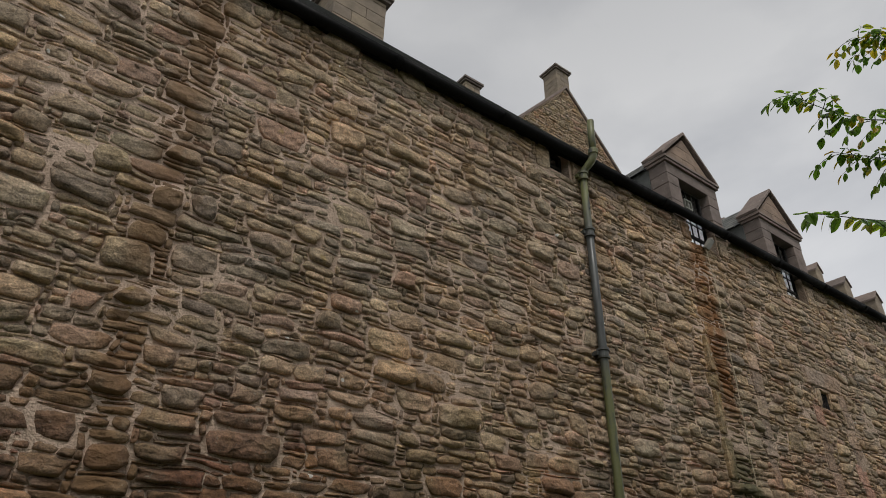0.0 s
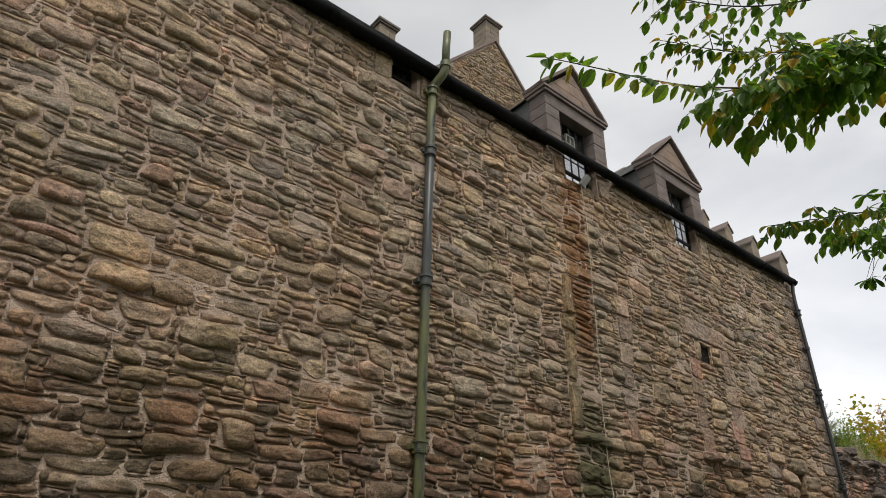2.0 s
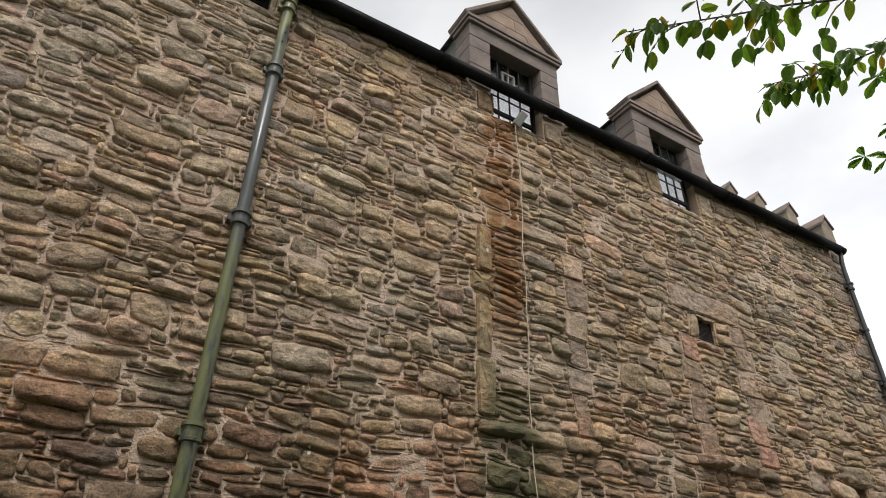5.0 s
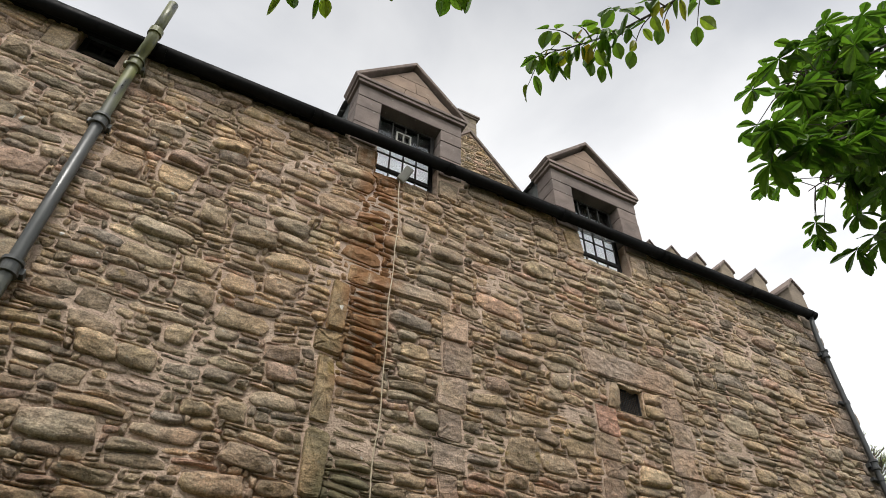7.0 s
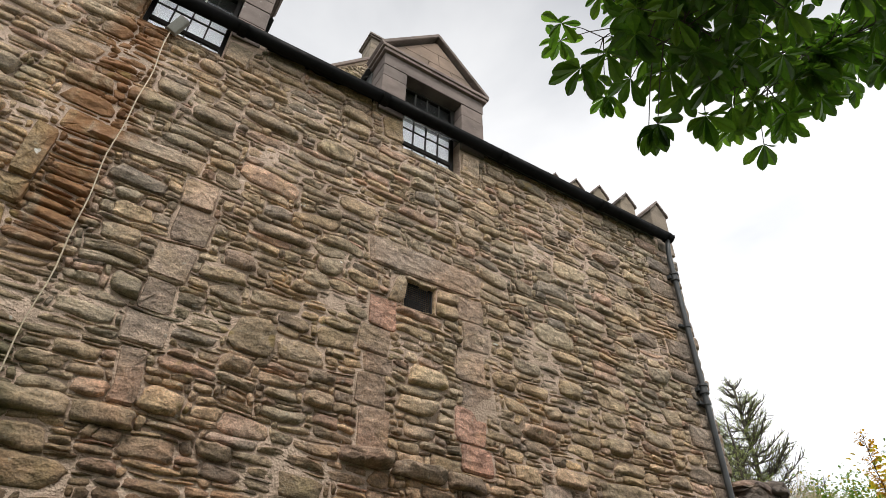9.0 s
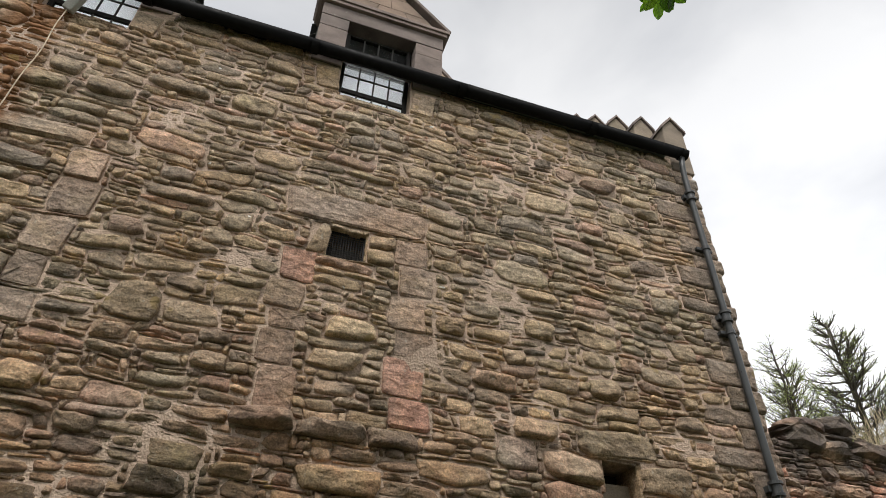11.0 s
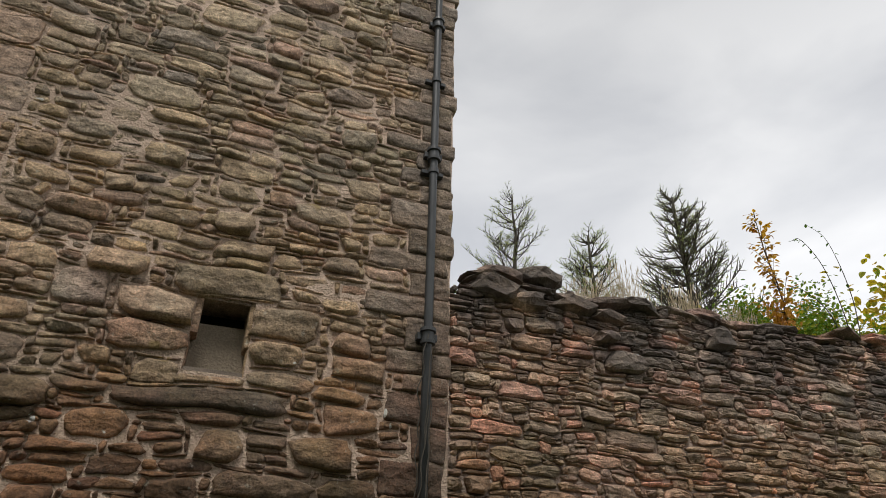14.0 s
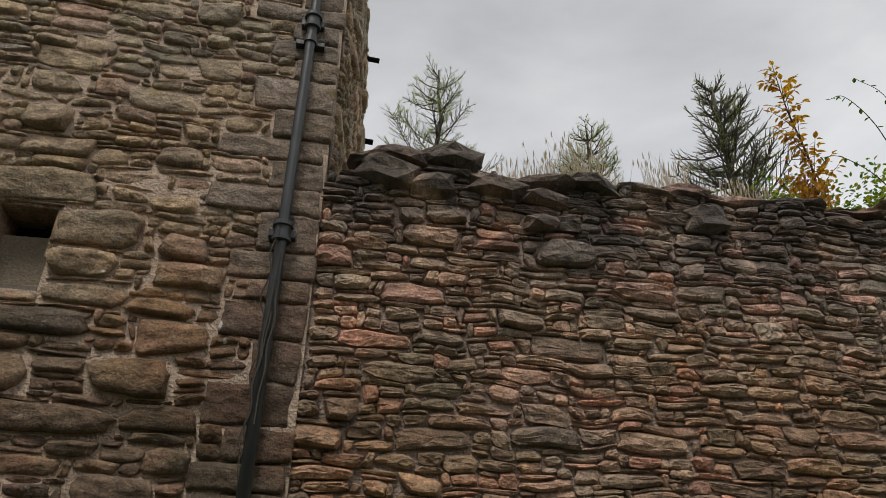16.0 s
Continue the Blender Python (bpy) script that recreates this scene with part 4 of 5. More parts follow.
def dormer(x0, x1, o0, o1, shoulder, apex, z_sill):
    """A stone dormer head standing on the wall, with pediment, cheeks and slate roof."""
    d = thing("dormer", "weathered brown sandstone dormer with a triangular pediment", "dormer", "stone dormers along the eaves")
    cx = (x0 + x1) / 2
    lint = shoulder - 0.36
    y0, y1 = WALL - 0.03, WALL + 0.34
    for a, b_ in ((x0, o0), (o1, x1)):
        z = HEAD + 0.002
        for h in (0.36, 0.34, lint - HEAD - 0.70):
            part("jamb_block", one_box(a + 0.003, b_ - 0.003, y0 + random.uniform(-0.004, 0.004), y1, z + 0.004, z + h - 0.004, 0.012), M_DRESSED, d)
            z += h
    part("lintel", one_box(x0, x1, y0 - 0.004, y1, lint, lint + 0.24, 0.012), M_DRESSED, d)
    # cornice in two steps
    b = bmesh.new()
    box(b, x0 - 0.04, x1 + 0.04, y0 - 0.05, y1 + 0.02, shoulder - 0.12, shoulder - 0.06, 0.01)
    box(b, x0 - 0.07, x1 + 0.07, y0 - 0.07, y1 + 0.05, shoulder - 0.06, shoulder, 0.01)
    part("cornice", b, M_DRESSED, d)
    # pediment panel of several stones and raking copings
    wide = (x1 - x0) / 2
    slope = (apex - 0.10 - shoulder) / wide
    rows = 3
    for r in range(rows):
        za, zb = shoulder + 0.002 + (apex - 0.12 - shoulder) * r / rows, shoulder + (apex - 0.12 - shoulder) * (r + 1) / rows - 0.006
        wa, wb = wide - (za - shoulder) / slope, wide - (zb - shoulder) / slope
        cuts = [-1, -0.2 + 0.1 * r, 0.45, 1] if r == 0 else [-1, 0.12, 1] if r == 1 else [-1, 1]
        for a, c in zip(cuts, cuts[1:]):
            g = 0.004
            b = prism(bmesh.new(), [(cx + a * wa + g, za), (cx + c * wa - g, za), (cx + c * wb - g, zb), (cx + a * wb + g, zb)], y0 + 0.02 + random.uniform(0, 0.005), y1)
            part("pediment_stone", b, M_PANEL, d)
    for s in (-1, 1):
        ex = cx + s * (wide + 0.07)
        b = prism(bmesh.new(), [(ex, shoulder + 0.004), (cx, apex - 0.02), (cx, apex + 0.06), (ex + s * 0.03, shoulder + 0.06)][::s], y0 - 0.045, y1 + 0.06)
        bmesh.ops.bevel(b, geom=list(b.edges), offset=0.008, segments=1, affect="EDGES")
        part("raking_coping", b, M_DRESSED, d)
    # slated cheeks and roof running back into the main roof
    back = 5.22 + (shoulder - 7.93) / PITCH + 0.5
    ridge_back = 5.22 + (apex - 7.93) / PITCH + 0.2
    for s, xe in ((-1, x0 + 0.03), (1, x1 - 0.03)):
        b = bmesh.new()
        prism(b, [(y1 + 0.0, 7.9), (y1, shoulder - 0.1), (back, shoulder - 0.1), (back, 7.9)], xe - 0.04, xe + 0.04)
        bmesh.ops.rotate(b, verts=b.verts, cent=(0, 0, 0), matrix=Matrix(((0, 1, 0), (1, 0, 0), (0, 0, 1))))
        part("cheek", b, M_SLATE, d)
        n = 7
        for r in range(n):
            f0, f1 = r / n, (r + 1.35) / n
            xa, za = xe + s * 0.12 + (cx - xe - s * 0.12) * f0, shoulder - 0.12 + (apex - 0.14 - shoulder + 0.12) * f0
            xb, zb = xe + s * 0.12 + (cx - xe - s * 0.12) * min(f1, 1), shoulder - 0.12 + (apex - 0.14 - shoulder + 0.12) * min(f1, 1)
            yy = y1 + 0.005
            rb = back + (ridge_back - back) * f0 + 0.3
            b = bmesh.new()
            while yy < rb:
                wq = random.uniform(0.16, 0.26)
                g = 0.012
                vs = [b.verts.new(p) for p in ((xa, yy + 0.002, za + g), (xa, yy + wq - 0.004, za + g), (xb, yy + wq - 0.004, zb), (xb, yy + 0.002, zb),
                                               (xa, yy + 0.002, za), (xa, yy + wq - 0.004, za), (xb, yy + wq - 0.004, zb - g), (xb, yy + 0.002, zb - g))]
                for f in ((0, 1, 2, 3), (7, 6, 5, 4), (0, 4, 5, 1), (1, 5, 6, 2), (2, 6, 7, 3), (3, 7, 4, 0)):
                    b.faces.new([vs[i] for i in f])
                yy += wq
            part("slate_course", b, M_SLATE, d)
    return d


dormer(8.87, 10.44, 9.22, 10.11, 9.21, 10.10, 7.5)
dormer(11.98, 13.58, 12.34, 13.21, 9.21, 10.10, 7.42)
WY = WALL + 0.15
sash_window("sash_window", 9.24, 10.10, 7.51, 8.88, WY, 8.27, 4, 6, "dark-framed small-paned sash window behind the gutter")
sash_window("sash_window", 12.35, 13.20, 7.43, 8.88, WY, 8.2, 4, 6, "dark-framed small-paned sash window with gutter across it")
sash_window("sash_window", 5.80, 6.24, 7.51, 8.0, WY, 0, 2, 2, "small dark window tucked under the eaves")
vent_pane = thing("ventilator", "small white-framed ventilator pane in the upper sash", "ventilator")
b = bmesh.new()
for a in ((9.52, 9.74, 8.40, 8.425), (9.52, 9.74, 8.585, 8.61), (9.52, 9.54, 8.425, 8.585), (9.72, 9.74, 8.425, 8.585), (9.62, 9.635, 8.425, 8.585)):
    box(b, a[0], a[1], WY - 0.04, WY - 0.005, a[2], a[3])
part("vent_frame", b, M_LAMP, vent_pane)
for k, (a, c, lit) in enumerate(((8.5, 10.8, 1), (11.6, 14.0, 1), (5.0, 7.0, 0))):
    # dark sheet in place of the unlit depth of the room
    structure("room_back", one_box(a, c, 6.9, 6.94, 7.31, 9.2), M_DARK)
    if lit:
        # added fill lamp, brightens the white sheet behind the lower panes
        room = new("pane_fill_lamp", bpy.data.lights.new("pane_fill_lamp", "AREA"))
        room.data.shape, room.data.size, room.data.size_y, room.data.energy, room.data.color = "RECTANGLE", 0.8, 0.5, 10.0, (0.97, 0.98, 1.0)
        room.matrix_world = look(((9.67, 12.77, 0)[k], 6.4, 7.85), ((9.67, 12.77, 0)[k], 5.0, 7.85))
        # dark board added behind the upper panes, painted as their shade
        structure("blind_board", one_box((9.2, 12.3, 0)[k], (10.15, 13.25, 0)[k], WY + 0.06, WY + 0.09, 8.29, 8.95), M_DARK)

# iron grille in the small square opening
grille = thing("vent_grille", "rusty wire mesh grille set in a small square opening", "grille")
b = bmesh.new()
for k in range(15):
    x = 12.53 + 0.35 * k / 14
    tube(b, [(x, WALL + 0.05, 5.18), (x, WALL + 0.05, 5.51)], 0.004, 5)
for k in range(14):
    z = 5.18 + 0.33 * k / 13
    tube(b, [(12.53, WALL + 0.05, z), (12.88, WALL + 0.05, z)], 0.004, 5)
part("wire_mesh", b, M_SASH, grille)
b = bmesh.new()
for a in ((12.525, 12.54, 5.175, 5.515), (12.87, 12.885, 5.175, 5.515), (12.54, 12.87, 5.175, 5.19), (12.54, 12.87, 5.50, 5.515)):
    box(b, a[0], a[1], WALL + 0.035, WALL + 0.065, a[2], a[3])
part("grille_frame", b, M_SASH, grille)
part("shaft_back", one_box(12.5, 12.9, WALL + 0.3, WALL + 0.34, 5.1, 5.6), M_DARK, grille)

# cable and floodlight under the dormer
cable = thing("cable", "thin pale cable hanging loose down the stained wall", "cable")
pts = [(9.56 + 0.012 * math.sin(z * 3.1) + 0.008 * math.sin(z * 7.7), WALL - 0.085 - 0.02 * math.sin(z * 1.3), z) for z in [7.50 - 0.15 * k for k in range(46)]]
part("cable_run", tube(bmesh.new(), pts, 0.006, 6), M_CABLE, cable, "", True)
lamp = thing("floodlight", "small grey floodlight on the sill under the dormer", "floodlight")
b = one_box(-0.055, 0.055, -0.04, 0.04, -0.11, 0.11, 0.015)
bmesh.ops.transform(b, matrix=pose(9.60, WALL - 0.12, 7.52, 25, 25, 0), verts=b.verts)
part("lamp_housing", b, M_LAMP, lamp)
part("bracket", tube(bmesh.new(), [(9.58, WALL - 0.1, 7.5), (9.56, WALL - 0.03, 7.46), (9.56, WALL + 0.05, 7.46)], 0.014, 8), M_SASH, lamp)


# ---- the tower gable and chimneys behind ----
def chimney(x0, x1, y0, y1, z0, z1, label):
    c = thing("chimney", label, "chimney", "chimneys behind the eaves")
    z, rowh = z0, 0.26
    k = 0
    while z < z1 - 0.18:
        h = min(rowh, z1 - 0.16 - z)
        mid = x0 + (x1 - x0) * (0.35 if k % 2 else 0.62)
        for a, b_ in ((x0, mid), (mid, x1)):
            part("chimney_block", one_box(a + 0.003, b_ - 0.003, y0, y1, z + 0.003, z + h - 0.003, 0.012), M_MARGIN, c)
        z += h
        k += 1
    b = box(bmesh.new(), x0 - 0.06, x1 + 0.06, y0 - 0.06, y1 + 0.06, z1 - 0.16, z1 - 0.09, 0.012)
    box(b, x0 - 0.10, x1 + 0.10, y0 - 0.10, y1 + 0.10, z1 - 0.09, z1, 0.015)
    part("chimney_cap", b, M_DRESSED, c)
    return c


tower = thing("tower_gable", "tall rubble-built tower gable with thin stone copings", "gable")
TX, TY, TA = 14.70, 12.35, 19.75
SL = 1.13
wide = 3.3
part("gable_wall", prism(bmesh.new(), [(TX - wide, 7.0), (TX + 2.6, 7.0), (TX + 2.6, TA - 2.6 * SL), (TX, TA), (TX - wide, TA - wide * SL)], TY, TY + 0.8), M_MORTAR, tower)
tower_rects = pack(TX - wide, TX + 2.6, 14.8, TA, [], 31, 0.4, lambda x: TA - 0.1 - abs(x - TX) * SL)
for s in (-1, 1):
    ex, ez = (TX + 2.65, TA - 2.65 * SL) if s > 0 else (TX - wide - 0.05, TA - (wide + 0.05) * SL)
    b = prism(bmesh.new(), [(ex, ez), (TX, TA), (TX, TA + 0.14), (ex, ez + 0.14)][::s], TY - 0.08, TY + 0.85)
    part("coping", b, M_DRESSED, tower)
chimney(14.32, 15.02, TY + 0.05, TY + 0.75, TA - 0.35, TA + 1.1, "square stone chimney on the tower gable")
chimney(9.66, 10.26, 12.2, 12.8, 12.5, 17.2, "small square stone chimney with a moulded cap")
chimney(2.75, 3.75, 7.0, 7.9, 8.5, 11.35, "broad stone chimney stack with a projecting cap")


# ---- the ruined wall ----
def ruin_top(x):
    base = 4.27 + 0.06 * (x - 17.3) if x < 22 else 4.55
    return base + 0.09 * noise.noise((x * 1.7, 0.3, 0)) + 0.05 * noise.noise((x * 5.0, 2.0, 0)) + (0.10 if 17.5 < x < 18.4 else 0.0)


RUIN_X1 = 30.0
bm = bmesh.new()
cols = []
n = 140
for k in range(n + 1):
    x = EAST - 0.01 + (RUIN_X1 - EAST) * k / n
    t = ruin_top(x) - 0.10
    cols.append([bm.verts.new((x, y, z)) for y, z in ((WALL + 0.03, -0.1), (WALL + 0.03, 2.0), (WALL + 0.04, t - 0.1), (WALL + 0.25, t), (WALL + 0.6, t - 0.03), (WALL + 0.85, t - 0.2), (WALL + 0.85, -0.1))])
for a, b in zip(cols, cols[1:]):
    for k in range(6):
        bm.faces.new((a[k], b[k], b[k + 1], a[k + 1]))
bm.faces.new(cols[0]), bm.faces.new(cols[-1][::-1])
wall_ruin = structure("wall_east_ruin", bm, M_MORTAR_R, "broken-topped garden wall of dark reddish rubble")
ruin_rects = pack(EAST + 0.02, 26.0, 0.0, 4.9, [], 47, 0.13, lambda x: ruin_top(x) - 0.06)


def cap_stone(x, y, z, w, d, h, rng, name="coping_stone"):
    b = bmesh.new()
    bmesh.ops.create_icosphere(b, subdivisions=2, radius=1.0)
    for v in b.verts:
        c = v.co
        k = max(abs(c.x), abs(c.y), abs(c.z))
        c *= 1.0 / max(k, 0.4) ** 0.75
        c *= 1 + 0.22 * noise.noise(c * 1.3 + Vector((x * 3, z, w * 9)))
    bmesh.ops.transform(b, matrix=pose(x, y, z, rng.uniform(-9, 9), rng.uniform(-10, 10), rng.uniform(-20, 20)) @ Matrix.Diagonal((w / 2, d / 2, h / 2, 1)), verts=b.verts)
    part(name, b, M_RUIN_1, wall_ruin)


rng = random.Random(77)
x = EAST + 0.15
while x < 25.5:
    w = rng.uniform(0.26, 0.62)
    h = rng.uniform(0.06, 0.15)
    cap_stone(x + w / 2, WALL + rng.uniform(0.08, 0.2), ruin_top(x + w / 2) - 0.05, w, 0.4, h, rng)
    x += w * rng.uniform(0.75, 1.0)
for x, z, w, h in ((17.62, 4.24, 0.5, 0.26), (17.70, 4.40, 0.44, 0.15), (18.12, 4.44, 0.46, 0.2), (18.45, 4.20, 0.5, 0.18), (17.98, 4.16, 0.36, 0.22), (20.15, 4.15, 0.40, 0.26), (18.75, 3.95, 0.32, 0.14), (18.8, 4.15, 0.4, 0.12)):
    cap_stone(x, WALL + 0.1, z, w, 0.42, h, rng)


# ---- vegetation ----
def leaf_points(kind):
    """Outline of one leaf in its plane (along, across), folded a little on the midrib."""
    if kind == "elm":
        half = [(0.0, 0.0), (0.10, 0.17), (0.3, 0.29), (0.52, 0.31), (0.72, 0.24), (0.88, 0.11)]
    else:
        half = [(0.0, 0.0), (0.18, 0.07), (0.42, 0.16), (0.66, 0.22), (0.84, 0.18), (0.95, 0.08)]
    return half


def leaf_geometry(kind, fold=0.25, curl=0.12):
    half = leaf_points(kind)
    verts = [(a, 0.0, -curl * a * a) for a, _ in half] + [(1.0, 0.0, -curl)]
    n = len(half)
    for s in (-1, 1):
        verts += [(a, s * b, -curl * a * a + fold * b) for a, b in half[1:]]
    faces = []
    for s in (0, 1):
        o = n + 1 + s * (n - 1)
        faces.append((0, 1, o))
        for k in range(1, n - 1):
            faces.append((k, k + 1, o + k, o + k - 1))
        faces.append((n - 1, n, o + n - 2))
    return verts, faces


LEAF_SHAPES = {kind: [leaf_geometry(kind, f, c) for f, c in ((0.2, 0.1), (0.4, 0.25), (-0.1, 0.3), (0.3, -0.05))] for kind in ("elm", "broad")}


def curve_points(ctrl, n):
    """A smooth line through the control points."""
    c = [Vector(p) for p in ctrl]
    c = [c[0] * 2 - c[1]] + c + [c[-1] * 2 - c[-2]]
    out = []
    for i in range(1, len(c) - 2):
        for k in range(n):
            t = k / n
            p0, p1, p2, p3 = c[i - 1:i + 3]
            out.append(0.5 * ((2 * p1) + (p2 - p0) * t + (2 * p0 - 5 * p1 + 4 * p2 - p3) * t * t + (3 * p1 - p0 - 3 * p2 + p3) * t ** 3))
    return out + [c[-2]]


class Crown:
    """Gathers the leaves and twigs of one tree."""

    def __init__(self, tree, kind, m_single, m_joined, most):
        self.tree, self.kind, self.m_single, self.m_joined, self.left = tree, kind, m_single, m_joined, most
        self.shared = [raw_mesh("leaf", v, f, m_single, True) for v, f in LEAF_SHAPES[kind]]
        self.verts, self.faces = [], []

    def leaf(self, at, direction, up, size, rng, single):
        d = direction.normalized()
        side = up.cross(d)
        if side.length < 1e-3:
            side = d.orthogonal()
        side.normalize()
        n = d.cross(side)
        k = rng.randrange(4)
        m = Matrix((d * size, side * size, n * size)).transposed().to_4x4()
        m.translation = at
        if single and self.left > 0:
            ob = new("leaf", self.shared[k])
            ob.parent, ob.matrix_basis = self.tree, m
            self.left -= 1
        else:
            v, f = LEAF_SHAPES[self.kind][k]
            o = len(self.verts)
            self.verts += [tuple(m @ Vector(p)) for p in v]
            self.faces += [tuple(i + o for i in g) for g in f]

    def twig(self, points, r0, r1):
        n = len(points)
        return tube(bmesh.new(), points, [r0 + (r1 - r0) * i / (n - 1) for i in range(n)], 6)

    def finish(self):
        if self.verts:
            ob = new("crown", raw_mesh("crown", self.verts, self.faces, self.m_joined, True))
            ob.parent = self.tree
            tagged(ob, kind="stuff")


def leafy_twig(crown, ctrl, size, gap, rng, single, droop=0.6, r=0.006, bm=None):
    pts = curve_points(ctrl, 6)
    tube(bm, pts, [r + (0.002 - r) * i / (len(pts) - 1) for i in range(len(pts))], 5)
    length = 0.0
    flip = 1
    want = 0.0
    for a, b in zip(pts, pts[1:]):
        seg = (b - a).length
        while want < length + seg:
            p = a.lerp(b, (want - length) / seg)
            d = (b - a).normalized()
            across = d.cross(Vector((0, 0, 1)))
            if across.length < 0.1:
                across = Vector((1, 0, 0))
            across.normalize()
            way = d * rng.uniform(0.2, 0.7) + across * flip * rng.uniform(0.5, 1.0) + Vector((0, 0, -droop * rng.uniform(0.4, 1.5)))
            up = Vector((rng.uniform(-0.5, 0.5), rng.uniform(-0.9, 0.3), 1))
            crown.leaf(p + way.normalized() * 0.012, way, up, size * rng.uniform(0.7, 1.15), rng, single)
            flip = -flip
            want += gap * rng.uniform(0.6, 1.4)
        length += seg
    crown.leaf(pts[-1], pts[-1] - pts[-2] + Vector((0, 0, -0.3 * droop * (pts[-1] - pts[-2]).length)), Vector((0, -0.4, 1)), size, rng, single)


def bough(crown, bm, ctrl, subs, sub_len, size, gap, rng, single, droop, start=0.15, stop=1.0, r=0.016):
    """A limb with leafy side twigs all along it."""
    pts = curve_points(ctrl, 8)
    n = len(pts)
    tube(bm, pts, [r + (0.003 - r) * i / (n - 1) for i in range(n)], 6)
    for k in range(subs):
        f = start + (stop - start) * (k + rng.random()) / subs
        i = min(n - 2, int(f * (n - 1)))
        p, d = pts[i], (pts[i + 1] - pts[i]).normalized()
        across = d.cross(Vector((0, 0, 1))).normalized()
        s = 1 if k % 2 else -1
        way = d * rng.uniform(0.4, 0.9) + across * s * rng.uniform(0.3, 0.9) + Vector((0, 0, rng.uniform(-0.5, 0.25) * droop))
        way.normalize()
        l = sub_len * rng.uniform(0.5, 1.2) * (1.1 - 0.6 * f)
        q = p + way * l * 0.5 + Vector((0, 0, 0.02))
        e = p + way * l + Vector((0, 0, -0.25 * l * droop))
        leafy_twig(crown, [p, q, e], size, gap, rng, single, droop, 0.005, bm)
    leafy_twig(crown, [tuple(v) for v in pts[-9:]], size, gap * 0.7, rng, single, droop, 0.004, bm)


# elm whose boughs hang over the path
rng = random.Random(301)
elm = thing("elm_tree", "elm with hanging green boughs and a few yellowing leaves", "tree", at=(0, 0, 0))
trunk_pts = curve_points([(9.6, -3.2, -0.1), (9.5, -3.1, 1.5), (9.3, -2.9, 3.4), (9.0, -2.6, 5.2), (8.8, -2.4, 7.6)], 8)
part("trunk", tube(bmesh.new(), trunk_pts, [0.26 - 0.0045 * i for i in range(len(trunk_pts))], 14), M_BARK, elm, "", True)
crown = Crown(elm, "elm", M_LEAF, M_LEAF_J, 300)
twigs = bmesh.new()
bough(crown, twigs, [(9.1, -2.7, 4.9), (8.0, -0.6, 5.6), (6.9, 0.7, 4.95), (5.7, 1.25, 4.45), (4.5, 1.65, 4.24)], 40, 0.6, 0.145, 0.055, rng, True, 0.8, 0.40, 0.72)
bough(crown, twigs, [(9.2, -2.8, 4.6), (9.6, -0.6, 5.0), (8.9, 0.9, 4.75), (8.3, 1.4, 4.6), (7.6, 1.85, 4.40)], 14, 0.42, 0.12, 0.06, rng, True, 0.9, 0.55)
bough(crown, twigs, [(9.2, -2.8, 4.8), (10.2, -0.4, 5.3), (9.75, 0.9, 5.08), (9.4, 1.5, 4.93), (9.0, 1.85, 4.8)], 16, 0.36, 0.12, 0.06, rng, True, 1.0, 0.55)
bough(crown, twigs, [(9.0, -2.6, 5.6), (8.6, -0.4, 6.7), (7.6, 1.0, 6.5), (6.6, 1.6, 6.25), (5.7, 1.95, 6.36)], 26, 0.5, 0.12, 0.065, rng, False, 0.8, 0.5)
bough(crown, twigs, [(9.0, -2.6, 5.4), (8.5, -0.4, 6.2), (7.9, 0.8, 6.0), (7.2, 1.5, 5.95), (6.5, 1.95, 5.98)], 24, 0.5, 0.12, 0.065, rng, False, 0.8, 0.45)
bough(crown, twigs, [(8.9, -2.5, 6.2), (8.9, -0.6, 7.6), (8.2, 0.7, 7.9), (7.6, 1.2, 7.8), (7.0, 1.5, 7.65)], 26, 0.7, 0.115, 0.065, rng, False, 0.6, 0.5)
bough(crown, twigs, [(9.0, -2.6, 5.2), (8.2, -0.9, 5.6), (7.5, 0.0, 5.2), (6.9, 0.6, 5.1), (6.3, 0.95, 4.95)], 36, 0.55, 0.13, 0.065, rng, False, 0.9, 0.4)
bough(crown, twigs, [(9.0, -2.6, 5.3), (8.6, -0.5, 5.9), (8.0, 0.6, 5.6), (7.4, 1.1, 5.4), (6.9, 1.45, 5.25)], 30, 0.55, 0.125, 0.06, rng, False, 0.8, 0.4)


def leafy_head(crown, centre, radius, count, size, rng):
    """The bulk of the crown above and behind the path."""
    c = Vector(centre)
    knots = []
    for _ in range(70):
        d = Vector((rng.gauss(0, 1), rng.gauss(0, 1), rng.gauss(0, 1))).normalized() * rng.uniform(0.45, 1.0)
        knots.append(c + Vector((d.x * radius[0], d.y * radius[1], d.z * radius[2])))
        tube(twigs, [c - Vector((0, 0, radius[2] * 0.7)), c.lerp(knots[-1], 0.5), knots[-1]], [0.03, 0.018, 0.006], 5)
    for _ in range(count):
        p = rng.choice(knots) + Vector((rng.gauss(0, 0.22), rng.gauss(0, 0.22), rng.gauss(0, 0.18)))
        crown.leaf(p, Vector((rng.uniform(-1, 1), rng.uniform(-1, 1), rng.uniform(-0.8, 0.2))), Vector((0, 0, 1)), size * rng.uniform(0.8, 1.2), rng, False)


leafy_head(crown, (8.9, -3.4, 7.6), (2.2, 1.9, 1.9), 3200, 0.13, rng)
part("twig_work", twigs, M_BARK, elm)
crown.finish()

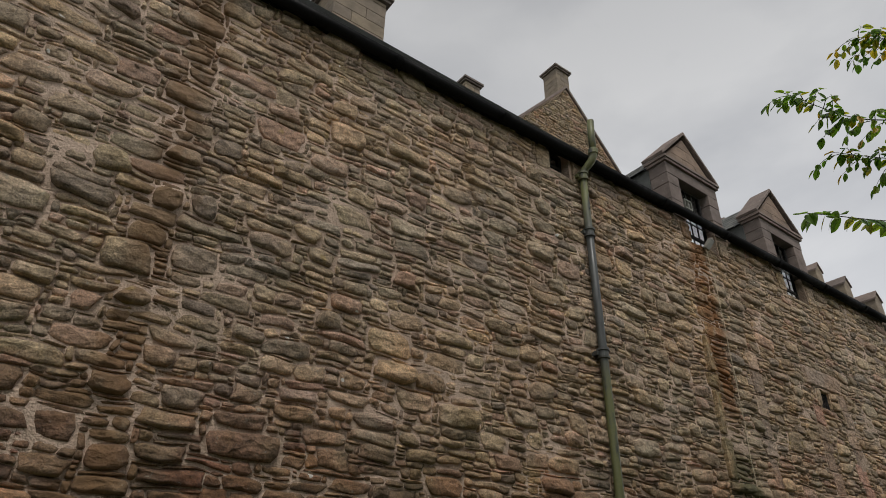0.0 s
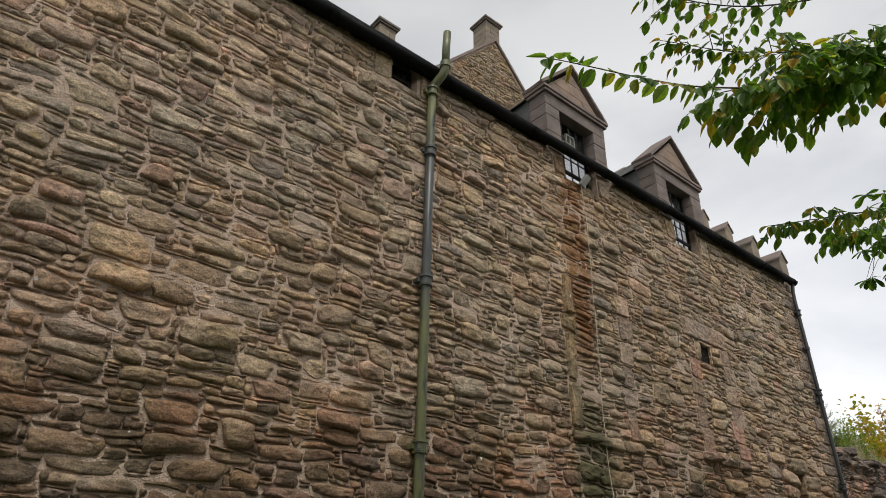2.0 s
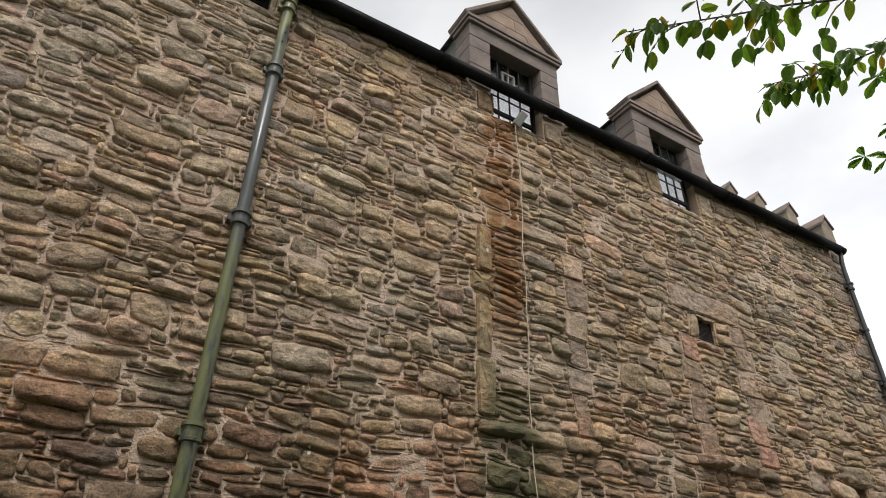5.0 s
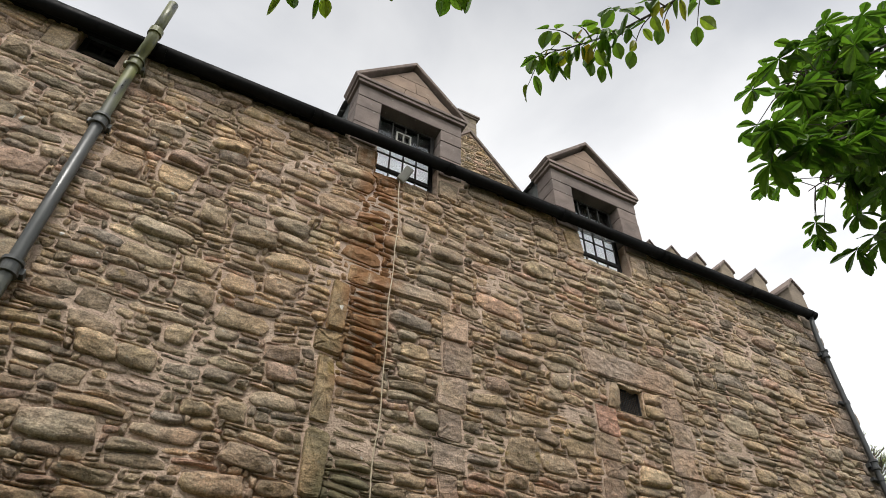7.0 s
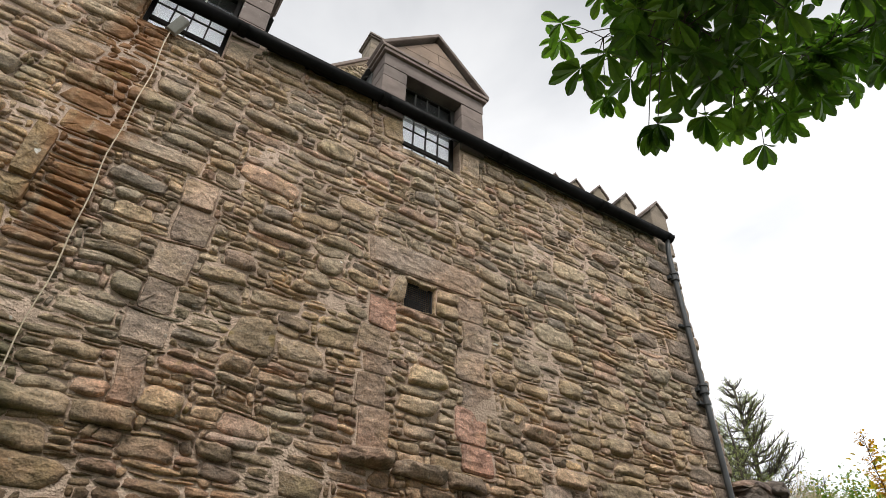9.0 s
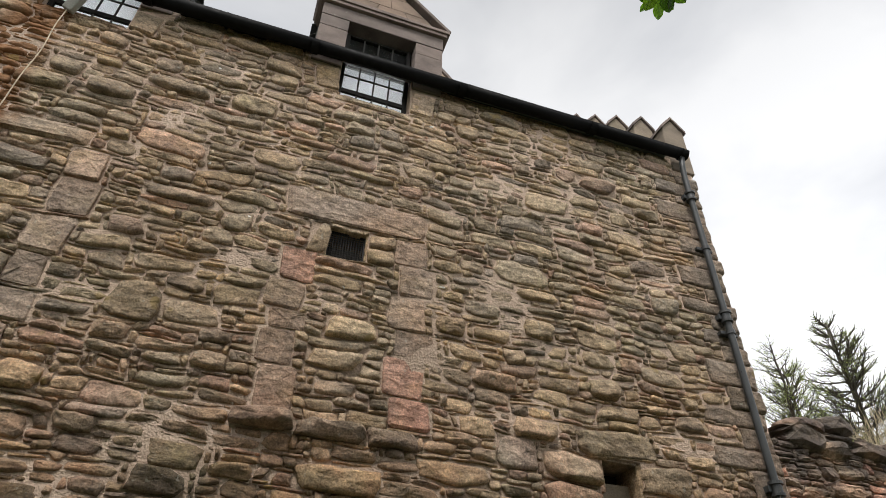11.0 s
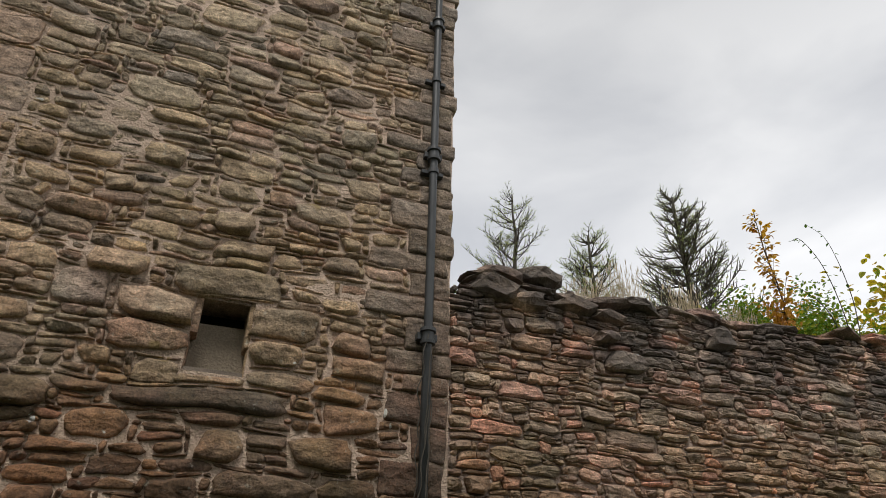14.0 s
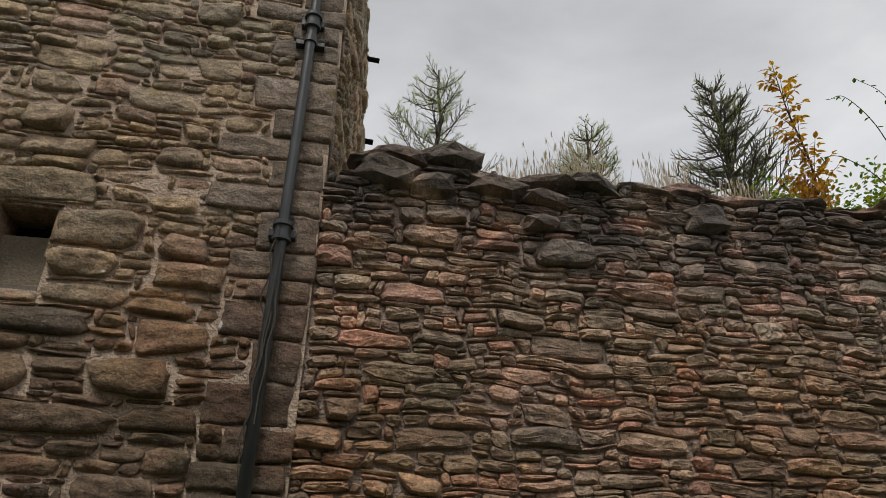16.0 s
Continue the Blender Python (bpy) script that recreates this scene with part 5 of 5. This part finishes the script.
# broad-leaved tree further on
broad = thing("broadleaf_tree", "dense dark green broad-leaved tree overhanging the path", "tree", at=(0, 0, 0))
trunk_pts = curve_points([(13.2, -3.0, -0.1), (13.1, -2.9, 1.4), (12.9, -2.6, 3.0), (12.7, -2.2, 5.0), (12.6, -2.0, 7.0)], 8)
part("trunk", tube(bmesh.new(), trunk_pts, [0.22 - 0.004 * i for i in range(len(trunk_pts))], 14), M_BARK, broad, "", True)
crown = Crown(broad, "broad", M_LEAF2, M_LEAF2_J, 300)
twigs = bmesh.new()


def rosette_bough(ctrl, count, rng, single, spread=0.35):
    pts = curve_points(ctrl, 8)
    n = len(pts)
    tube(twigs, pts, [0.016 - 0.012 * i / (n - 1) for i in range(n)], 6)
    for k in range(count):
        f = 0.45 + 0.55 * (k + rng.random()) / count
        p = pts[min(n - 1, int(f * (n - 1)))]
        off = Vector((rng.uniform(-1, 1), rng.uniform(-1, 1), rng.uniform(-0.9, 0.6))) * spread * 1.25
        e = p + off
        tube(twigs, [p, p + off * 0.5 + Vector((0, 0, 0.03)), e], [0.005, 0.004, 0.003], 5)
        for j in range(rng.randint(5, 8)):
            a = 2 * math.pi * (j + rng.random() * 0.5) / 7
            way = Vector((math.cos(a), math.sin(a), rng.uniform(-0.9, 0.1))) + off * 0.8
            crown.leaf(e, way, Vector((rng.uniform(-0.4, 0.4), rng.uniform(-0.4, 0.4), 1)), rng.uniform(0.15, 0.22), rng, single)


rosette_bough([(12.8, -2.4, 3.9), (13.14, -1.11, 5.57), (12.05, 0.79, 5.37), (11.65, 1.34, 5.37), (11.1, 1.61, 5.1)], 34, rng, True, 0.2)
rosette_bough([(12.8, -2.4, 4.2), (13.55, -0.84, 5.98), (13.01, 0.79, 5.57), (12.6, 1.47, 5.23), (12.19, 1.88, 4.92)], 60, rng, True, 0.34)
rosette_bough([(12.7, -2.3, 4.4), (14.37, -0.7, 6.12), (14.09, 0.93, 5.85), (13.82, 1.61, 5.91), (13.55, 2.02, 5.71)], 66, rng, False, 0.36)
rosette_bough([(12.7, -2.3, 4.6), (13.69, -0.84, 6.8), (13.28, 0.93, 6.66), (12.87, 1.88, 6.32), (12.6, 2.43, 6.12)], 66, rng, False, 0.36)
rosette_bough([(12.7, -2.3, 4.6), (13.14, -0.84, 6.66), (12.46, 0.52, 6.39), (12.46, 1.2, 6.05), (12.39, 1.75, 5.85)], 50, rng, False, 0.26)
rosette_bough([(12.7, -2.3, 4.9), (13.01, -0.57, 6.66), (12.05, 0.93, 6.25), (11.65, 1.41, 6.05), (11.17, 1.61, 5.78)], 40, rng, False, 0.26)
rosette_bough([(12.7, -2.3, 5.0), (13.41, -0.57, 7.21), (12.6, 0.93, 6.93), (12.05, 1.47, 6.59), (11.51, 1.75, 6.32)], 46, rng, False, 0.3)
rosette_bough([(13.01, 0.25, 5.51), (11.65, 1.13, 5.17), (10.9, 1.5, 4.76), (10.39, 1.61, 4.6)], 12, rng, True, 0.09)
rosette_bough([(12.7, -2.3, 4.9), (14.91, -0.84, 6.8), (14.77, 0.93, 6.8), (14.64, 1.75, 6.66), (14.5, 2.29, 6.53)], 66, rng, False, 0.4)
leafy_head(crown, (13.0, -3.2, 7.0), (2.0, 1.8, 1.7), 2600, 0.15, rng)
part("twig_work", twigs, M_BARK, broad)
crown.finish()


# plants on and behind the ruined wall
def pine(at, height, spread, layers, rng, label, needles=0.07, bare=0.25, lean=0.0, arms=(6, 9)):
    x, y, z = at
    p = thing("pine_tree", label, "tree", "young pines behind the wall", at=(0, 0, 0))
    top = Vector((x + lean, y, z + height))
    tr = [Vector((x, y, z)).lerp(top, k / 6) + Vector((0.02 * math.sin(k * 2.0), 0, 0)) for k in range(7)]
    part("trunk", tube(bmesh.new(), tr, [0.02 * height - 0.0025 * height * k for k in range(7)], 8), M_BARK, p, "", True)
    limbs = bmesh.new()
    verts, faces = [], []

    def tuft(c, d, size):
        for _ in range(16):
            way = (d * 0.55 + Vector((rng.uniform(-1, 1), rng.uniform(-1, 1), rng.uniform(-0.7, 1)))).normalized()
            s = way.orthogonal().normalized() * size * 0.03
            base = c + d * rng.uniform(-0.6, 0.3) * size
            o = len(verts)
            verts.extend([tuple(base - s), tuple(base + s), tuple(base + way * size)])
            faces.append((o, o + 1, o + 2))

    for k in range(layers):
        f = bare + (1 - bare) * (k + 0.5 * rng.random()) / layers
        c = Vector((x, y, z)).lerp(top, f)
        for j in range(rng.randint(*arms)):
            a = rng.uniform(0, 2 * math.pi)
            l = spread * (1 - f) ** 0.75 * rng.uniform(0.5, 1.15) + 0.05 * height
            d = Vector((math.cos(a), math.sin(a), rng.uniform(0.15, 0.95))).normalized()
            e = c + d * l + Vector((0, 0, 0.12 * l))
            mid = c + d * l * 0.5 - Vector((0, 0, 0.03 * l))
            tube(limbs, [c, mid, e], [0.004 * height, 0.0028 * height, 0.0012 * height], 5)
            m = max(4, int(l / (needles * 1.1)))
            side = d.cross(Vector((0, 0, 1))).normalized()
            for q in range(m):
                t = 0.25 + 0.75 * q / (m - 1)
                pt = c.lerp(mid, t * 2) if t < 0.5 else mid.lerp(e, t * 2 - 1)
                if t > 0.7:
                    tuft(pt, (e - mid).normalized(), needles * rng.uniform(0.8, 1.1))
                for s in (-1, 1):
                    if rng.random() < 0.2:
                        continue
                    way = (side * s * rng.uniform(0.2, 1.0) + d * rng.uniform(0.2, 1.0) + Vector((0, 0, rng.uniform(-0.1, 1.0)))).normalized()
                    e2 = pt + way * (l * 0.36 * (1.15 - 0.7 * t) * rng.uniform(0.5, 1.2) + needles)
                    tube(limbs, [pt, e2], [0.0014 * height, 0.0007 * height], 4)
                    tuft(e2, way, needles * rng.uniform(0.8, 1.2))
                    tuft(pt.lerp(e2, 0.75), way, needles * rng.uniform(0.8, 1.1))
    for q in range(3):
        tuft(top - Vector((0, 0, q * needles)), Vector((0, 0, 1)), needles)
    part("branch_work", limbs, M_BARK, p)
    ob = new("crown", raw_mesh("crown", verts, faces, M_PINE))
    ob.parent = p
    tagged(ob, kind="stuff")


def bush(at, size, count, leaf, rng, material, label, name="bush"):
    b = thing(name, label, "bush", "bushes behind the wall")
    x, y, z = at
    stems = bmesh.new()
    verts, faces = [], []
    shapes = LEAF_SHAPES["elm"]
    tips = []
    for k in range(26):
        a, r = rng.uniform(0, 2 * math.pi), rng.random() ** 0.5
        e = Vector((x + size[0] * r * math.cos(a), y + size[1] * r * math.sin(a), z + size[2] * (1 - 0.6 * r * r) * rng.uniform(0.6, 1.05)))
        tube(stems, [(x, y, z), Vector((x, y, z)).lerp(e, 0.5) + Vector((0, 0, 0.1)), e], [0.02, 0.012, 0.004], 5)
        tips.append(e)
    for k in range(count):
        e = rng.choice(tips)
        c = e + Vector((rng.gauss(0, 0.16) * size[0], rng.gauss(0, 0.16) * size[1], rng.gauss(-0.06, 0.12) * size[2]))
        d = Vector((rng.uniform(-1, 1), rng.uniform(-1, 1), rng.uniform(-0.8, 0.5))).normalized()
        up = Vector((rng.uniform(-0.5, 0.5), rng.uniform(-0.5, 0.5), 1))
        s = up.cross(d).normalized()
        n = d.cross(s)
        m = Matrix((d, s, n)).transposed().to_4x4() @ Matrix.Scale(leaf * rng.uniform(0.7, 1.3), 4)
        m.translation = c
        v, f = shapes[k % 4]
        o = len(verts)
        verts += [tuple(m @ Vector(p)) for p in v]
        faces += [tuple(i + o for i in g) for g in f]
    part("stems", stems, M_BARK, b)
    ob = new("foliage", raw_mesh("foliage", verts, faces, material, True))
    ob.parent = b
    tagged(ob, kind="stuff")


rng = random.Random(88)
pine((18.06, 5.75, 4.1), 1.55, 0.62, 11, rng, "thin young pine growing from the wall top", 0.034, 0.1, 0.0, (4, 6))
pine((23.0, 8.58, 3.85), 4.9, 1.3, 24, rng, "bushy dark green young pine behind the wall", 0.05, 0.05, 0.0, (5, 8))
pine((20.3, 7.6, 3.85), 2.85, 0.8, 13, rng, "small young pine behind the wall", 0.06, 0.1)
bush((24.3, 7.6, 3.85), (1.9, 0.8, 2.5), 12000, 0.065, rng, M_BUSH, "bright green bush turning yellow behind the wall")
bush((23.3, 7.4, 3.85), (1.4, 0.5, 2.3), 7000, 0.065, rng, M_BUSH, "leafy light green bush at the foot of a pine")
bush((28.5, 7.8, 3.8), (3.0, 1.2, 3.7), 6000, 0.15, rng, M_YELLOW, "tall green and yellow bush behind the wall")
bush((17.75, 5.9, 4.0), (0.45, 0.3, 0.5), 260, 0.07, rng, M_BUSH, "low leafy shrub on the wall top")

birch = thing("autumn_sapling", "slender sapling with sparse orange autumn leaves", "tree", at=(0, 0, 0))
stem = curve_points([(21.45, 5.6, 4.4), (21.5, 5.58, 5.0), (21.38, 5.55, 5.6), (21.3, 5.5, 6.12)], 6)
part("trunk", tube(bmesh.new(), stem, [0.016 - 0.0007 * i for i in range(len(stem))], 6), M_BARK, birch)
crown = Crown(birch, "elm", M_AUTUMN, M_AUTUMN, 0)
twigs = bmesh.new()
for k in range(26):
    p = stem[3 + int(k * (len(stem) - 4) / 26)]
    a = rng.uniform(0, 6.28)
    e = p + Vector((math.cos(a) * 0.24, math.sin(a) * 0.2, rng.uniform(0.05, 0.3))) * (1.25 - k / 30)
    leafy_twig(crown, [p, p.lerp(e, 0.5) + Vector((0, 0, 0.02)), e], 0.07, 0.026, rng, False, 0.5, 0.004, twigs)
for k in range(220):
    p = Vector((21.45 + rng.gauss(0, 0.09), 5.6 + rng.gauss(0, 0.06), 4.62 + abs(rng.gauss(0, 0.22))))
    crown.leaf(p, Vector((rng.uniform(-1, 1), rng.uniform(-1, 1), -0.6)), Vector((0, -0.3, 1)), 0.06, rng, False)
part("twig_work", twigs, M_BARK, birch)
crown.finish()


def grass_tuft(x, y, z, h, count, rng, label="dry straw-coloured grass on the wall top"):
    g = thing("grass_tuft", label, "grass", "dry grass on the wall")
    verts, faces = [], []
    for _ in range(count):
        bx, by = x + rng.gauss(0, 0.09), y + rng.gauss(0, 0.04)
        lean = rng.gauss(0, 0.18)
        hh = h * rng.uniform(0.5, 1.1)
        o = len(verts)
        for t in (0, 0.5, 1):
            w = 0.003 * (1.2 - t)
            px = bx + lean * hh * t * t
            verts += [(px - w, by, z + hh * t), (px + w, by, z + hh * t)]
        faces += [(o, o + 1, o + 3, o + 2), (o + 2, o + 3, o + 5, o + 4)]
        if rng.random() < 0.5:
            o = len(verts)
            px, pz = bx + lean * hh, z + hh
            verts += [(px - 0.004, by, pz - 0.07), (px + 0.005, by, pz - 0.04), (px + 0.002, by, pz + 0.02), (px - 0.006, by, pz - 0.02)]
            faces.append((o, o + 1, o + 2, o + 3))
    ob = new("tuft", raw_mesh("tuft", verts, faces, M_DRY))
    ob.parent = g
    tagged(ob, kind="stuff")


for x, h, c in ((18.75, 0.42, 50), (18.95, 0.5, 60), (19.2, 0.62, 90), (19.4, 0.4, 50), (19.95, 0.5, 60), (20.05, 0.42, 50), (20.6, 0.36, 50), (20.9, 0.3, 40), (18.6, 0.3, 30)):
    grass_tuft(x, WALL + 0.22, ruin_top(x) - 0.08, h, c, rng)

wire = thing("loose_wire", "thin slack wire lying along the wall top", "wire")
part("wire_run", tube(bmesh.new(), [(18.2 + 0.1 * k, WALL + 0.05, 4.40 - 0.08 * math.sin(math.pi * k / 12) + 0.005 * k) for k in range(13)], 0.006, 5), M_CABLE, wire)

bramble = thing("bramble", "bare thorny bramble stems with a few dark leaves", "bramble")
crown = Crown(bramble, "elm", M_LEAF2_J, M_LEAF2_J, 0)
for ctrl in ([(22.7, 5.75, 4.4), (22.65, 5.7, 5.1), (22.5, 5.68, 5.7), (22.2, 5.65, 6.0), (21.95, 5.62, 5.9)],
             [(22.8, 5.75, 4.4), (22.9, 5.7, 5.3), (22.75, 5.68, 6.1), (22.4, 5.66, 6.3)],
             [(22.6, 5.75, 4.4), (22.4, 5.7, 5.0), (22.0, 5.68, 5.25), (21.7, 5.66, 5.2)]):
    stems = bmesh.new()
    pts = curve_points(ctrl, 8)
    tube(stems, pts, [0.008 - 0.006 * i / (len(pts) - 1) for i in range(len(pts))], 5)
    part("stem", stems, M_BARK, bramble)
    for p in pts[10::2]:
        crown.leaf(p, Vector((rng.uniform(-1, 1), rng.uniform(-1, 1), -0.3)), Vector((0, -0.3, 1)), 0.055, rng, False)
crown.finish()

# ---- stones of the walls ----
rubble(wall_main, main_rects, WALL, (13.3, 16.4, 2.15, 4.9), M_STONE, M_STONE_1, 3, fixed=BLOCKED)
rubble(house_east, east_rects, east_face, None, M_STONE, M_STONE_1, 4, 1.2, "side")
rubble(tower, tower_rects, TY, None, M_GABLE, M_STONE_1, 6, 1.3)
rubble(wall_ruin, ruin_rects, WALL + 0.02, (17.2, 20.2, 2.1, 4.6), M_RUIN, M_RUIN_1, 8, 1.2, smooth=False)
